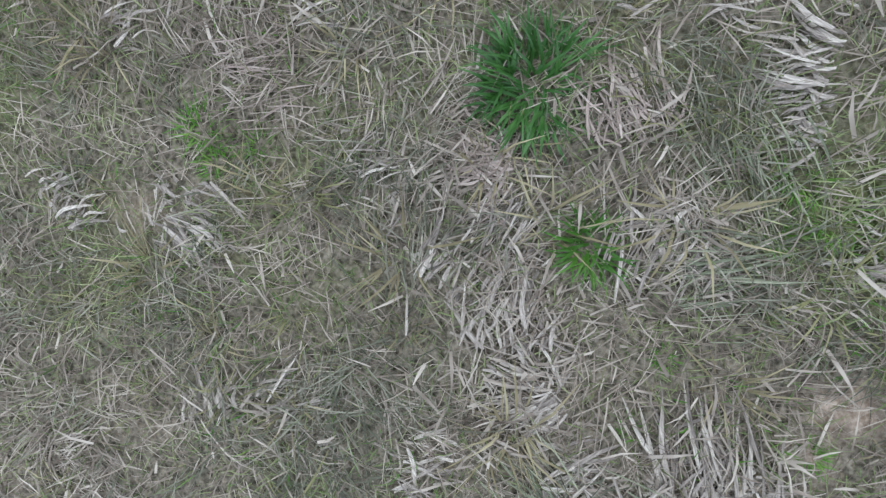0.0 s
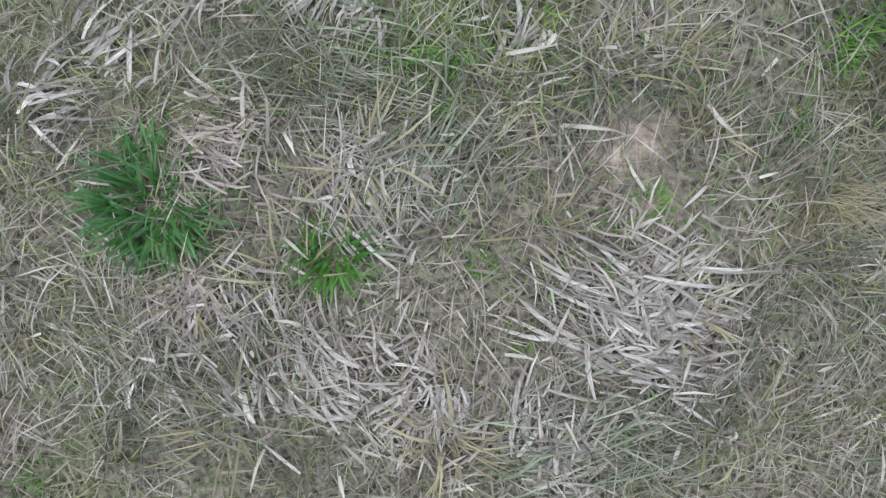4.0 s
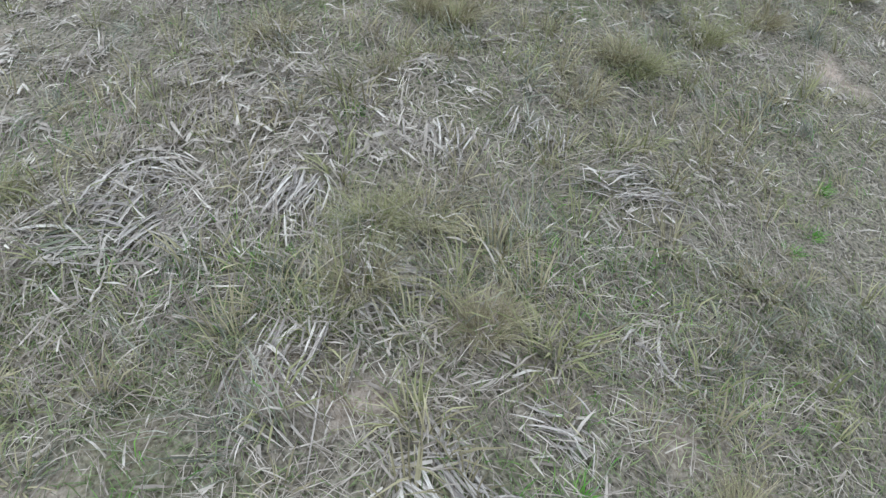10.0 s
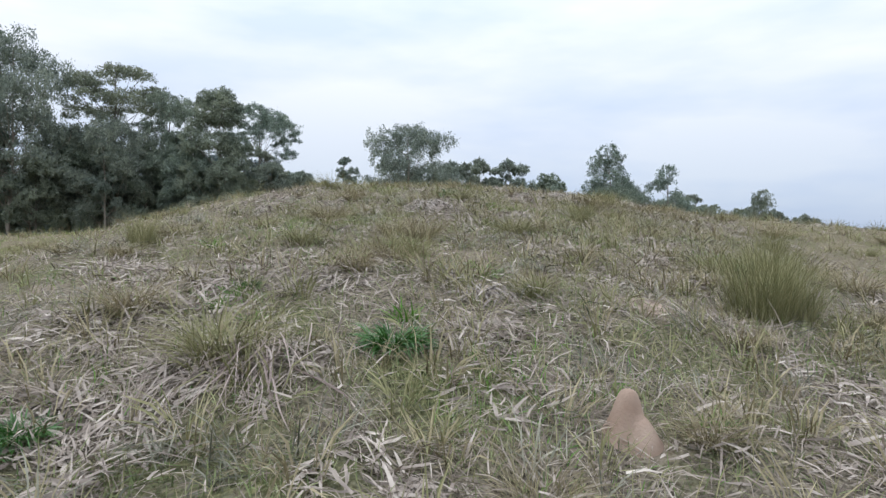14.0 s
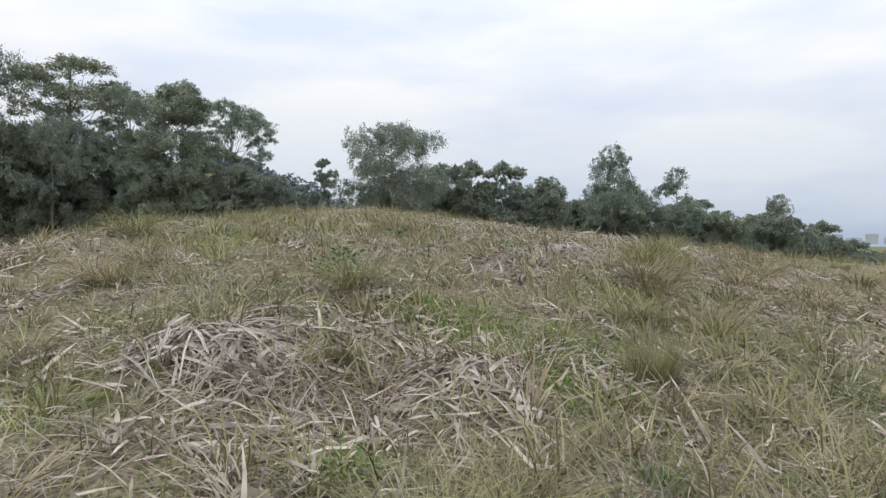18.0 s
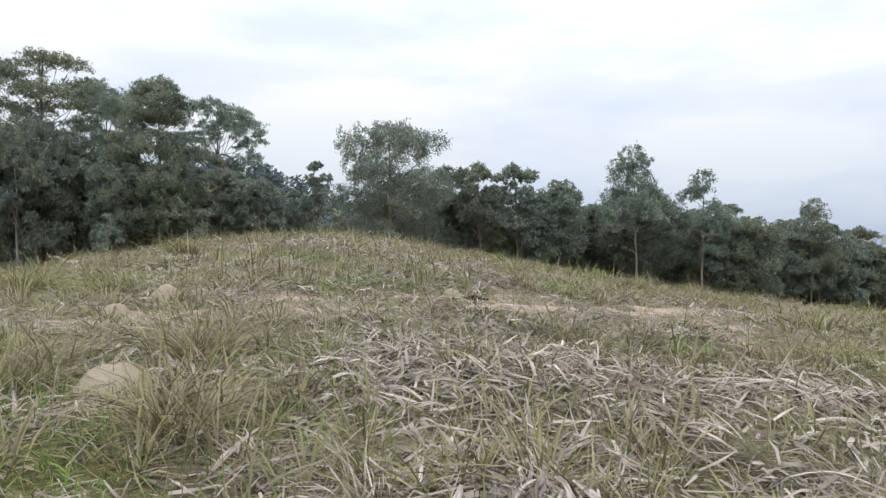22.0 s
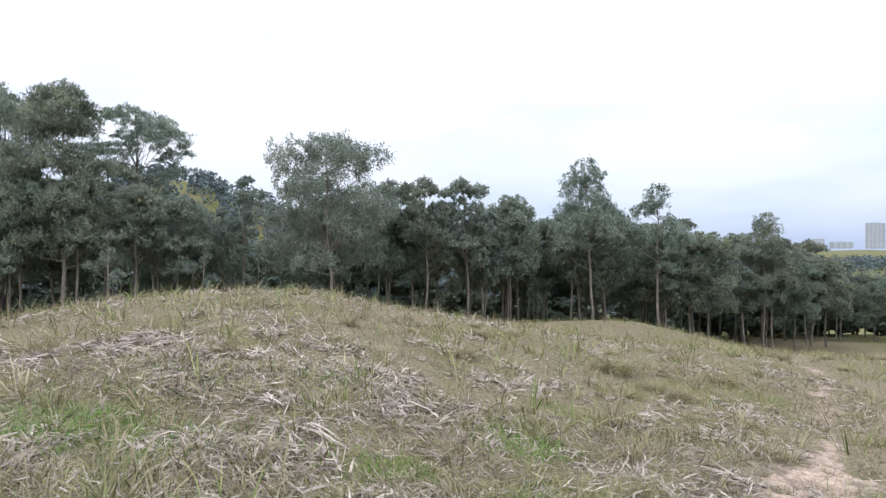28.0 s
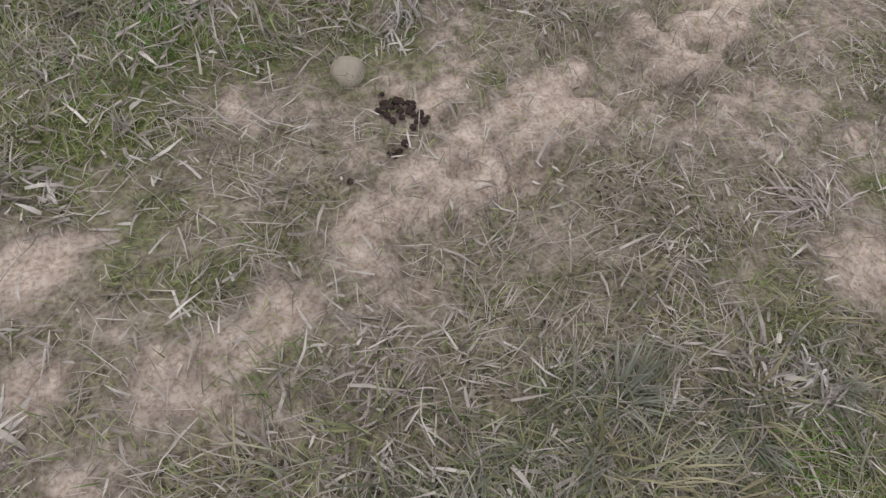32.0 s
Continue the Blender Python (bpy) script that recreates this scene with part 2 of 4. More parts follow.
def leafy(name, stops, rough=.75, spec=.25, scale=9.0, trans=0.0, each=False, tint=None, dry=False):
    """Blades or leaves: one hue for each, along a ramp, with a patchy drift and streaks."""
    m, n, l, b = material(name)
    geo, ramp, co, noise, mix = n.new("ShaderNodeNewGeometry"), n.new("ShaderNodeValToRGB"), n.new("ShaderNodeTexCoord"), n.new("ShaderNodeTexNoise"), n.new("ShaderNodeMath")
    while len(ramp.color_ramp.elements) < len(stops):
        ramp.color_ramp.elements.new(.5)
    for e, (p, c) in zip(ramp.color_ramp.elements, stops):
        e.position, e.color = p, (*c, 1)
    noise.inputs["Scale"].default_value = scale
    mix.operation, mix.use_clamp = "MULTIPLY_ADD", True
    mix.inputs[1].default_value = .55
    info = n.new("ShaderNodeObjectInfo")
    l.new(info.outputs["Random"] if each else geo.outputs["Random Per Island"], mix.inputs[0])
    sub = n.new("ShaderNodeMath")
    sub.operation = "MULTIPLY_ADD"
    sub.inputs[1].default_value, sub.inputs[2].default_value = 1.3, -.42
    l.new(co.outputs["Object"], noise.inputs["Vector"])
    l.new(noise.outputs["Fac"], sub.inputs[0])
    l.new(sub.outputs[0], mix.inputs[2])
    l.new(mix.outputs[0], ramp.inputs["Fac"])
    hue = ramp.outputs["Color"]
    if tint:
        amount, blend = n.new("ShaderNodeMath"), n.new("ShaderNodeMix")
        amount.operation, blend.data_type, blend.blend_type = "POWER", "RGBA", "MULTIPLY"
        amount.inputs[1].default_value = 1.6
        blend.inputs["B"].default_value = (*tint, 1)
        l.new(info.outputs["Random"], amount.inputs[0])
        l.new(amount.outputs[0], blend.inputs["Factor"])
        l.new(hue, blend.inputs["A"])
        hue = blend.outputs["Result"]
    if dry:
        sep, up, blend = n.new("ShaderNodeSeparateXYZ"), n.new("ShaderNodeMapRange"), n.new("ShaderNodeMix")
        blend.data_type, blend.blend_type = "RGBA", "MULTIPLY"
        up.inputs["From Min"].default_value, up.inputs["From Max"].default_value = 9, 20
        blend.inputs["B"].default_value = DRY_TINT
        l.new(co.outputs["Object"], sep.inputs[0])
        l.new(sep.outputs["Y"], up.inputs["Value"])
        l.new(up.outputs[0], blend.inputs["Factor"])
        l.new(hue, blend.inputs["A"])
        hue = blend.outputs["Result"]
    l.new(hue, b.inputs["Base Color"])
    b.inputs["Roughness"].default_value = rough
    b.inputs["Specular IOR Level"].default_value = spec
    if trans:
        b.inputs["Transmission Weight"].default_value = 0
        t, add = n.new("ShaderNodeBsdfTranslucent"), n.new("ShaderNodeMixShader")
        l.new(hue, t.inputs["Color"])
        add.inputs[0].default_value = trans
        l.new(b.outputs[0], add.inputs[1])
        l.new(t.outputs[0], add.inputs[2])
        l.new(add.outputs[0], n["Material Output"].inputs[0])
    return m


def earthy(name, dark, light, scale=14.0, rough=.95, bump=.3):
    m, n, l, b = material(name)
    co, a, f, ramp, bm_ = n.new("ShaderNodeTexCoord"), n.new("ShaderNodeTexNoise"), n.new("ShaderNodeTexNoise"), n.new("ShaderNodeValToRGB"), n.new("ShaderNodeBump")
    a.inputs["Scale"].default_value, a.inputs["Detail"].default_value = scale * .35, 6
    f.inputs["Scale"].default_value, f.inputs["Detail"].default_value = scale * 6, 4
    ramp.color_ramp.elements[0].position, ramp.color_ramp.elements[1].position = .3, .7
    ramp.color_ramp.elements[0].color, ramp.color_ramp.elements[1].color = (*dark, 1), (*light, 1)
    l.new(co.outputs["Object"], a.inputs["Vector"])
    l.new(co.outputs["Object"], f.inputs["Vector"])
    l.new(a.outputs["Fac"], ramp.inputs["Fac"])
    l.new(ramp.outputs["Color"], b.inputs["Base Color"])
    l.new(f.outputs["Fac"], bm_.inputs["Height"])
    bm_.inputs["Strength"].default_value, bm_.inputs["Distance"].default_value = bump, .02
    l.new(bm_.outputs[0], b.inputs["Normal"])
    b.inputs["Roughness"].default_value, b.inputs["Specular IOR Level"].default_value = rough, .15
    return m


def ground_material():
    m, n, l, b = material("field_soil")
    co = n.new("ShaderNodeTexCoord")

    def noise_ramp(scale, detail, lo, hi, dark, light):
        t, r = n.new("ShaderNodeTexNoise"), n.new("ShaderNodeValToRGB")
        t.inputs["Scale"].default_value, t.inputs["Detail"].default_value = scale, detail
        r.color_ramp.elements[0].position, r.color_ramp.elements[1].position = lo, hi
        r.color_ramp.elements[0].color, r.color_ramp.elements[1].color = (*dark, 1), (*light, 1)
        l.new(co.outputs["Object"], t.inputs["Vector"])
        l.new(t.outputs["Fac"], r.inputs["Fac"])
        return r.outputs["Color"], t.outputs["Fac"]

    def mixed(fac, a, c):
        x = n.new("ShaderNodeMix")
        x.data_type = "RGBA"
        l.new(fac, x.inputs["Factor"])
        l.new(a, x.inputs["A"])
        l.new(c, x.inputs["B"])
        return x.outputs["Result"]
    thatch, fine = noise_ramp(38, 8, .32, .68, (.065, .058, .045), (.33, .29, .225))
    green, _ = noise_ramp(30, 6, .32, .68, (.055, .07, .03), (.23, .235, .11))
    soil, _ = noise_ramp(16, 9, .34, .66, (.2, .155, .122), (.47, .385, .315))
    sand, _ = noise_ramp(14, 9, .34, .66, (.36, .275, .213), (.62, .50, .405))
    at_l, at_b = n.new("ShaderNodeAttribute"), n.new("ShaderNodeAttribute")
    at_l.attribute_name, at_b.attribute_name = "lush", "bare"
    cover = mixed(at_l.outputs["Fac"], thatch, green)
    sep, up, yellow = n.new("ShaderNodeSeparateXYZ"), n.new("ShaderNodeMapRange"), n.new("ShaderNodeMix")
    yellow.data_type, yellow.blend_type = "RGBA", "MULTIPLY"
    up.inputs["From Min"].default_value, up.inputs["From Max"].default_value = 9, 20
    yellow.inputs["B"].default_value = DRY_TINT
    l.new(co.outputs["Object"], sep.inputs[0])
    l.new(sep.outputs["Y"], up.inputs["Value"])
    l.new(up.outputs[0], yellow.inputs["Factor"])
    l.new(cover, yellow.inputs["A"])
    cover = yellow.outputs["Result"]
    bare_most, bare_some = n.new("ShaderNodeMapRange"), n.new("ShaderNodeMapRange")
    for node, lo, hi in ((bare_most, .6, 1.0), (bare_some, .1, .65)):
        node.inputs["From Min"].default_value, node.inputs["From Max"].default_value = lo, hi
        l.new(at_b.outputs["Fac"], node.inputs["Value"])
    crumbs, _ = noise_ramp(55, 8, .34, .54, (.66, .62, .58), (1, 1, 1))
    worn = n.new("ShaderNodeMix")
    worn.data_type, worn.blend_type = "RGBA", "MULTIPLY"
    worn.inputs["Factor"].default_value = 1.0
    l.new(mixed(bare_some.outputs[0], cover, mixed(bare_most.outputs[0], soil, sand)), worn.inputs["A"])
    l.new(crumbs, worn.inputs["B"])
    l.new(worn.outputs["Result"], b.inputs["Base Color"])
    bp = n.new("ShaderNodeBump")
    bp.inputs["Strength"].default_value, bp.inputs["Distance"].default_value = .8, .03
    l.new(fine, bp.inputs["Height"])
    l.new(bp.outputs[0], b.inputs["Normal"])
    b.inputs["Roughness"].default_value, b.inputs["Specular IOR Level"].default_value = .95, .1
    return m


M_GROUND = ground_material()
M_STRAW = leafy("dry_straw", ((0, (.11, .086, .068)), (.3, (.25, .208, .172)), (.65, (.42, .363, .308)), (1, (.64, .575, .495))), .55, .3)
M_STRAWLEAF = leafy("dry_straw_leaf", ((0, (.10, .08, .068)), (.35, (.235, .2, .175)), (.7, (.42, .37, .325)), (1, (.70, .645, .565))), .5, .35, 6, 0, True)
M_PINKLEAF = leafy("pinkish_straw_leaf", ((0, (.15, .11, .092)), (.4, (.33, .262, .228)), (1, (.56, .475, .425))), .6, .3, 6, 0, True)
M_REEDLEAF = leafy("grey_green_leaf_blade", ((0, (.08, .092, .058)), (.5, (.22, .235, .155)), (1, (.45, .45, .33))), .5, .35, 6, .1, True)
M_THATCH = leafy("dead_grass", ((0, (.085, .068, .055)), (.45, (.265, .218, .178)), (1, (.54, .475, .40))), .8, .2, 5)
M_SHORT = leafy("short_grass", ((0, (.075, .11, .04)), (.5, (.205, .25, .105)), (1, (.44, .46, .25))), .7, .2, 2.5, .15, dry=True)
M_REED = leafy("coarse_grass", ((0, (.045, .048, .032)), (.5, (.155, .156, .11)), (1, (.41, .395, .31))), .55, .35, 4, .1, dry=True)
M_LUSH = leafy("lush_grass", ((0, (.014, .055, .010)), (.55, (.045, .13, .022)), (.85, (.11, .24, .06)), (1, (.28, .40, .25))), .38, .5, 8, .2)
M_YOUNG = leafy("green_blade", ((0, (.025, .085, .012)), (.6, (.075, .19, .02)), (1, (.2, .33, .06))), .45, .4, 8, .2)
M_BRIGHT = leafy("young_grass", ((0, (.06, .17, .02)), (.6, (.13, .29, .035)), (1, (.27, .40, .10))), .5, .35, 8, .2)
M_TUSSOCK = leafy("tussock_grass", ((0, (.13, .107, .068)), (.5, (.28, .24, .14)), (1, (.48, .425, .27))), .75, .2, 4, .1)
M_TUSSGREEN = leafy("green_tussock_grass", ((0, (.12, .125, .05)), (.5, (.245, .24, .115)), (1, (.42, .385, .21))), .7, .25, 4, .15)
M_CLAY = earthy("pale_clay", (.40, .285, .215), (.56, .435, .345), 24, .95, 1.0)
M_RED = earthy("reddish_clay", (.29, .20, .145), (.43, .33, .26))
M_STONE = earthy("tan_stone", (.27, .225, .165), (.43, .37, .29), 10)
M_DUNG = earthy("dry_dung", (.028, .019, .016), (.085, .056, .046), 40)
M_BARK = earthy("pale_bark", (.14, .12, .10), (.36, .32, .27), 3)
M_DARKBARK = earthy("dark_bark", (.08, .07, .06), (.22, .2, .17), 3)
# tree leaves: green raised and blued, the haze before the wood mixed in
M_LEAF = leafy("hazed_eucalyptus_leaf", ((0, (.11, .148, .126)), (.5, (.21, .262, .212)), (1, (.35, .41, .305))), .5, .4, .35, .3, False, (1.0, .9, .78))
M_LEAF2 = leafy("hazed_grey_green_leaf", ((0, (.112, .146, .13)), (.5, (.21, .257, .217)), (1, (.35, .395, .31))), .5, .4, .35, .3, False, (1.0, .89, .76))
# far woods: the bluish grey is distance haze put into the base colour
M_HAZED_FARWOOD = leafy("hazed_far_wood", ((0, (.10, .135, .14)), (1, (.17, .205, .205))), .9, .1, .02)
# towers: walls and panes paled towards blue-grey to stand for haze
M_WALL = earthy("hazed_concrete", (.50, .53, .58), (.56, .59, .63), .2)
M_PANE = earthy("hazed_window", (.38, .41, .46), (.42, .44, .49), .2, .3)


# ---- mesh helpers ----
def quad_mesh(name, verts, quads, mat):
    me = bpy.data.meshes.new(name)
    verts, quads = np.asarray(verts, np.float32), np.asarray(quads, np.int32)
    me.vertices.add(len(verts))
    me.vertices.foreach_set("co", verts.ravel())
    me.loops.add(quads.size)
    me.loops.foreach_set("vertex_index", quads.ravel())
    me.polygons.add(len(quads))
    me.polygons.foreach_set("loop_start", np.arange(len(quads), dtype=np.int32) * 4)
    me.materials.append(mat)
    me.update(calc_edges=True)
    me.validate()
    return me


def strips(base, heading, length, width, rise, bend, k, lie=None, taper=.85, twist=.5, bow=.25):
    """Curved ribbons: from base, along heading, with the slope rise turning by bend to the tip. lie: a ground function to follow."""
    n = len(base)
    pos = np.zeros((n, 3))
    out = np.zeros((n, k + 1, 2, 3))
    step = length / k
    curl = rng.normal(0, bow, n)
    tw = rng.normal(0, twist, n)
    for i in range(k + 1):
        s = i / k
        hd = heading + curl * s
        e = rise + bend * s
        w = width * .5 * (1 - taper * s ** 1.8) * (.7 + .3 * min(1, s * 4))
        side = np.stack([-np.sin(hd) * np.cos(tw), np.cos(hd) * np.cos(tw), np.sin(tw)], 1)
        out[:, i, 0], out[:, i, 1] = pos - side * w[:, None], pos + side * w[:, None]
        pos = pos + np.stack([np.cos(hd) * np.cos(e), np.sin(hd) * np.cos(e), np.sin(e)], 1) * step[:, None]
    if lie is None:
        out += base[:, None, None, :]
    else:
        out[..., 2] = np.maximum(out[..., 2] + base[:, None, None, 2], .004)
        out[..., :2] += base[:, None, None, :2]
        out[..., 2] += lie(out[..., 0], out[..., 1])
    verts = out.reshape(-1, 3)
    a = (np.arange(n) * (k + 1) * 2)[:, None] + np.arange(k)[None] * 2
    quads = np.stack([a, a + 1, a + 3, a + 2], -1).reshape(-1, 4)
    return verts, quads


# ---- the field: one sheet to the horizon ----
def steps(lo, hi, fine, parts):
    """Coordinates that are fine from lo to hi, finer in parts, and widen to the horizon on both sides."""
    mid = [lo]
    while mid[-1] < hi:
        mid.append(mid[-1] + next((f for a, b, f in parts if a <= mid[-1] < b), fine))
    left, right, d = [], [], .2
    a, b = mid[0], mid[-1]
    while b < 3200:
        d *= 1.13
        a, b = a - d, b + d
        left.append(a)
        right.append(b)
    return np.array(left[::-1] + mid + right)


gx, gy = steps(-7, 13, .12, ((1.5, 9.0, .045),)), steps(-3, 34, .12, ((22.0, 27.5, .045),))
GX, GY = np.meshgrid(gx, gy)
gv = np.stack([GX, GY, height(GX, GY)], -1).reshape(-1, 3)
gi = (np.arange(len(gy) - 1)[:, None] * len(gx) + np.arange(len(gx) - 1)[None]).ravel()
g_me = quad_mesh("ground", gv, np.stack([gi, gi + 1, gi + len(gx) + 1, gi + len(gx)], 1), M_GROUND)
for key, fun in (("bare", bare), ("lush", lush)):
    g_me.attributes.new(key, "FLOAT", "POINT").data.foreach_set("value", fun(gv[:, 0], gv[:, 1]).astype(np.float32))
g_me.polygons.foreach_set("use_smooth", np.ones(len(g_me.polygons), bool))
tagged(new("ground", g_me), "hillside pasture of sandy soil, dead thatch and patchy short grass", "ground", kind="structure")


def centre(y):
    return np.interp(y, (-2, 0, 5, 10, 17, 24, 30), (.5, .6, 1.5, 2.8, 3.7, 4.2, 4.4))


def scatter(count, shares=(.20, .42, .16, .17, .05)):
    """Places on the hillside, thickest where the flight passes low."""
    n1, n2, n3, n4, n5 = (int(count * s) for s in shares)
    y2 = rng.uniform(2.5, 26, n2)
    xs = [rng.uniform(-2.7, 3.8, n1), centre(y2) + rng.uniform(-1, 1, n2) * (2.0 + 2.8 * rng.uniform(0, 1, n2)), rng.uniform(.8, 8.5, n3), rng.uniform(-9, 13, n4), rng.uniform(-25, 35, n5)]
    ys = [rng.uniform(-2.5, 3.6, n1), y2, rng.uniform(21.5, 28.5, n3), rng.uniform(5, 34, n4), rng.uniform(20, 62, n5)]
    return np.concatenate(xs), np.concatenate(ys)


def flow(x, y, seed):
    """The lie of combed grass: a smooth field of directions."""
    return 6.283 * 1.6 * fbm(x, y, .9, seed, 2)


def blanket(name, count, mat, keep, length, width, rise, bend, k, spread, label, lift=.012, shares=(.20, .42, .16, .17, .05)):
    x, y = scatter(count, shares)
    hold = rng.uniform(0, 1, len(x)) < keep(x, y)
    x, y = x[hold], y[hold]
    n = len(x)
    off = np.hypot(np.maximum(np.abs(x - centre(y)) - 3.5, 0), np.maximum(y - 27, 0))
    wide = np.minimum(1 + .16 * off, 3.2)
    base = np.stack([x, y, rng.uniform(0, lift, n)], 1)
    v, q = strips(base, flow(x, y, 40) + rng.normal(0, spread, n), rng.uniform(*length, n) * np.minimum(1 + .05 * off, 1.5), rng.uniform(*width, n) * wide,
                  rng.normal(rise[0], rise[1], n), rng.normal(bend[0], bend[1], n), k, height)
    return tagged(new(name, quad_mesh(name, v, q, mat)), label, "grass", kind="stuff")


blanket("dead_grass", 230000, M_THATCH, lambda x, y: .95 - .9 * np.sqrt(bare(x, y)) - .3 * lush(x, y), (.05, .22), (.003, .008), (.25, .3), (-.55, .35), 2, 1.1,
        "matted thin dead grass lying flat on the soil", .03, (.155, .44, .17, .18, .055))
blanket("short_grass", 290000, M_SHORT, lambda x, y: (.5 + .6 * lush(x, y)) * (1 - .85 * bare(x, y)) * (1 - .65 * spots(x, y, TRODDEN)) * (1 - .45 * litter(x, y)), (.04, .12), (.003, .008), (.8, .4), (-.6, .4), 2, 1.8,
        "short dull green pasture grass", .012, (.25, .40, .15, .155, .045))
blanket("lush_grass", 190000, M_BRIGHT, lambda x, y: np.clip(.9 * spots(x, y, LUSH_SPOTS) + (fbm(x, y, 1.1, 155) - .62) * 2.5, 0, 1) * (1 - bare(x, y)) * (1 - .8 * spots(x, y, TRODDEN)), (.04, .12), (.004, .008), (.9, .35), (-.6, .4), 2, 1.8,
        "fresh green grass growing in patches", .012, (.09, .40, .33, .14, .04))
blanket("straw_litter", 165000, M_STRAW, lambda x, y: (np.interp(y, (2.5, 5), (.05, .13)) + .8 * litter(x, y) * (.3 + 1.2 * fbm(x, y, .3, 88))) * (1 - .5 * bare(x, y)) * (1 - spots(x, y, TUFTS)), (.03, .18), (.005, .018), (.1, .3), (-.2, .4), 2, 2.2,
        "pale dry straw leaves strewn in loose heaps", .06, (.17, .50, .13, .17, .03))


def bundles(name, count, per, mat, label, box, length, width, lift, jitter=.22, rise=.35, keep=None):
    """Bunches of long dry leaves, each combed one way and fallen over."""
    x0, x1, y0, y1 = box
    x, y = rng.uniform(x0, x1, count), rng.uniform(y0, y1, count)
    x = x + (centre(y) if x1 < 5 and x0 < -3.9 else 0)
    share = .05 + .95 * litter(x, y) if keep is None else keep(x, y)
    share = share * (1 if mat == M_STRAW else np.where(y > 22.9, .22, 1))
    hold = rng.uniform(0, 1, count) < share * (1 - .9 * bare(x, y)) * (1 - spots(x, y, TUFTS)) * (1 - spots(x, y, TRODDEN))
    x, y = x[hold], y[hold]
    m = len(x)
    head = rng.uniform(0, 6.283, m)
    tall = rng.uniform(.5, 1.25, m)
    x, y, h, s = (np.repeat(a, per) for a in (x, y, head, tall))
    n = len(x)
    along, across = rng.normal(0, .08, n) * s, rng.normal(0, .05, n) * s
    bx, by = x + along * np.cos(h) - across * np.sin(h), y + along * np.sin(h) + across * np.cos(h)
    v, q = strips(np.stack([bx, by, rng.uniform(0, lift, n) * s], 1), h + across * 4 + rng.normal(0, jitter, n), rng.uniform(*length, n) * s, rng.uniform(*width, n), rng.normal(rise, .25, n), rng.normal(-rise - .2, .3, n), 3, height)
    return tagged(new(name, quad_mesh(name, v, q, mat)), label, "grass", kind="stuff")


def green_share(x, y):
    return np.clip(.15 + 2.2 * (fbm(x, y, .8, 201) - .42), 0, .8) * np.clip((20.5 - y) / 3, .2, 1) * (1 - .85 * litter(x, y))


START, SLOPE = (-2.7, 3.8, -2.5, 4.0), (-4.6, 4.6, 4.0, 31.0)
bundles("straw_bundles", 480, 20, M_STRAW, "bunches of pale straw leaves fallen over one another", START, (.05, .19), (.003, .010), .05, .4)
bundles("straw_bundles", 8000, 15, M_STRAW, "bunches of broad pale straw leaves lying on the slope", SLOPE, (.05, .19), (.009, .026), .05, .8, .12)
bundles("fallen_grass", 1300, 26, M_THATCH, "bunches of fine brown dead grass combed flat", START, (.07, .19), (.0025, .005), .04)
bundles("fallen_grass", 3200, 22, M_THATCH, "bunches of fine brown dead grass leaning over", SLOPE, (.14, .32), (.003, .008), .06, .4)
bundles("coarse_grass", 1900, 20, M_REED, "grey-green coarse grass leaning over the thatch", START, (.08, .26), (.003, .008), .03, .5, .5, green_share)
bundles("coarse_grass", 150, 24, M_REED, "dark fine grass combed away from the clay mound", (1.9, 2.75, .8, 1.75), (.10, .26), (.003, .006), .05, .5, .8, lambda x, y: np.clip(1.7 - np.hypot((x - 2.28) / .2, (y - 1.32) / .28), 0, 1))
bundles("coarse_grass", 3000, 18, M_REED, "grey-green coarse grass leaning over on the slope", SLOPE, (.10, .28), (.004, .011), .04, .5, .6, green_share)
bundles("straw_bundles", 420, 16, M_STRAW, "heap of broad pale straw leaves on the slope below the track", (3.0, 7.2, 20.1, 21.9), (.06, .21), (.005, .017), .10, .7, .2, lambda x, y: np.clip(1.6 - np.hypot((x - 5.0) / 1.6, (y - 21.0) / .6), 0, 1))
bundles("straw_bundles", 75, 14, M_STRAW, "pale straw leaves lying over coarse grass", (3.5, 6.4, 21.8, 23.0), (.06, .2), (.005, .014), .06, .6, .15, lambda x, y: np.clip(1.5 - np.hypot((x - 4.8) / 1.0, (y - 22.5) / .4), 0, 1))
bundles("coarse_grass", 300, 22, M_REED, "dense dark grey-green coarse grass beside the track", (3.5, 6.9, 21.5, 23.0), (.08, .22), (.004, .010), .04, .5, .3, lambda x, y: np.clip(1.5 - np.hypot((x - 4.6) / .85, (y - 22.5) / .34), 0, 1))
bundles("straw_bundles", 3400, 14, M_STRAW, "patches of pale straw leaves on the crest", (-4.5, 13.0, 26.0, 43.0), (.10, .30), (.008, .022), .08, .8, .18)
blanket("standing_grass", 130000, M_TUSSGREEN, lambda x, y: (.15 + 1.3 * np.clip(fbm(x, y, .8, 101) - .42, 0, 1)) * (1 - .7 * litter(x, y)) * (1 - bare(x, y)) * (1 - .8 * np.exp(-((y - 22.6) / 1.6) ** 2)) * (1 - spots(x, y, TRODDEN)) * np.where((y > 20.8) & (y < 30) & (x > 0) & (x < 8), .1, 1), (.08, .22), (.003, .006), (1.05, .3), (-.7, .4), 2, 2.0,
        "thin standing half-dry grass stalks", .01, (.05, .42, .12, .31, .10))


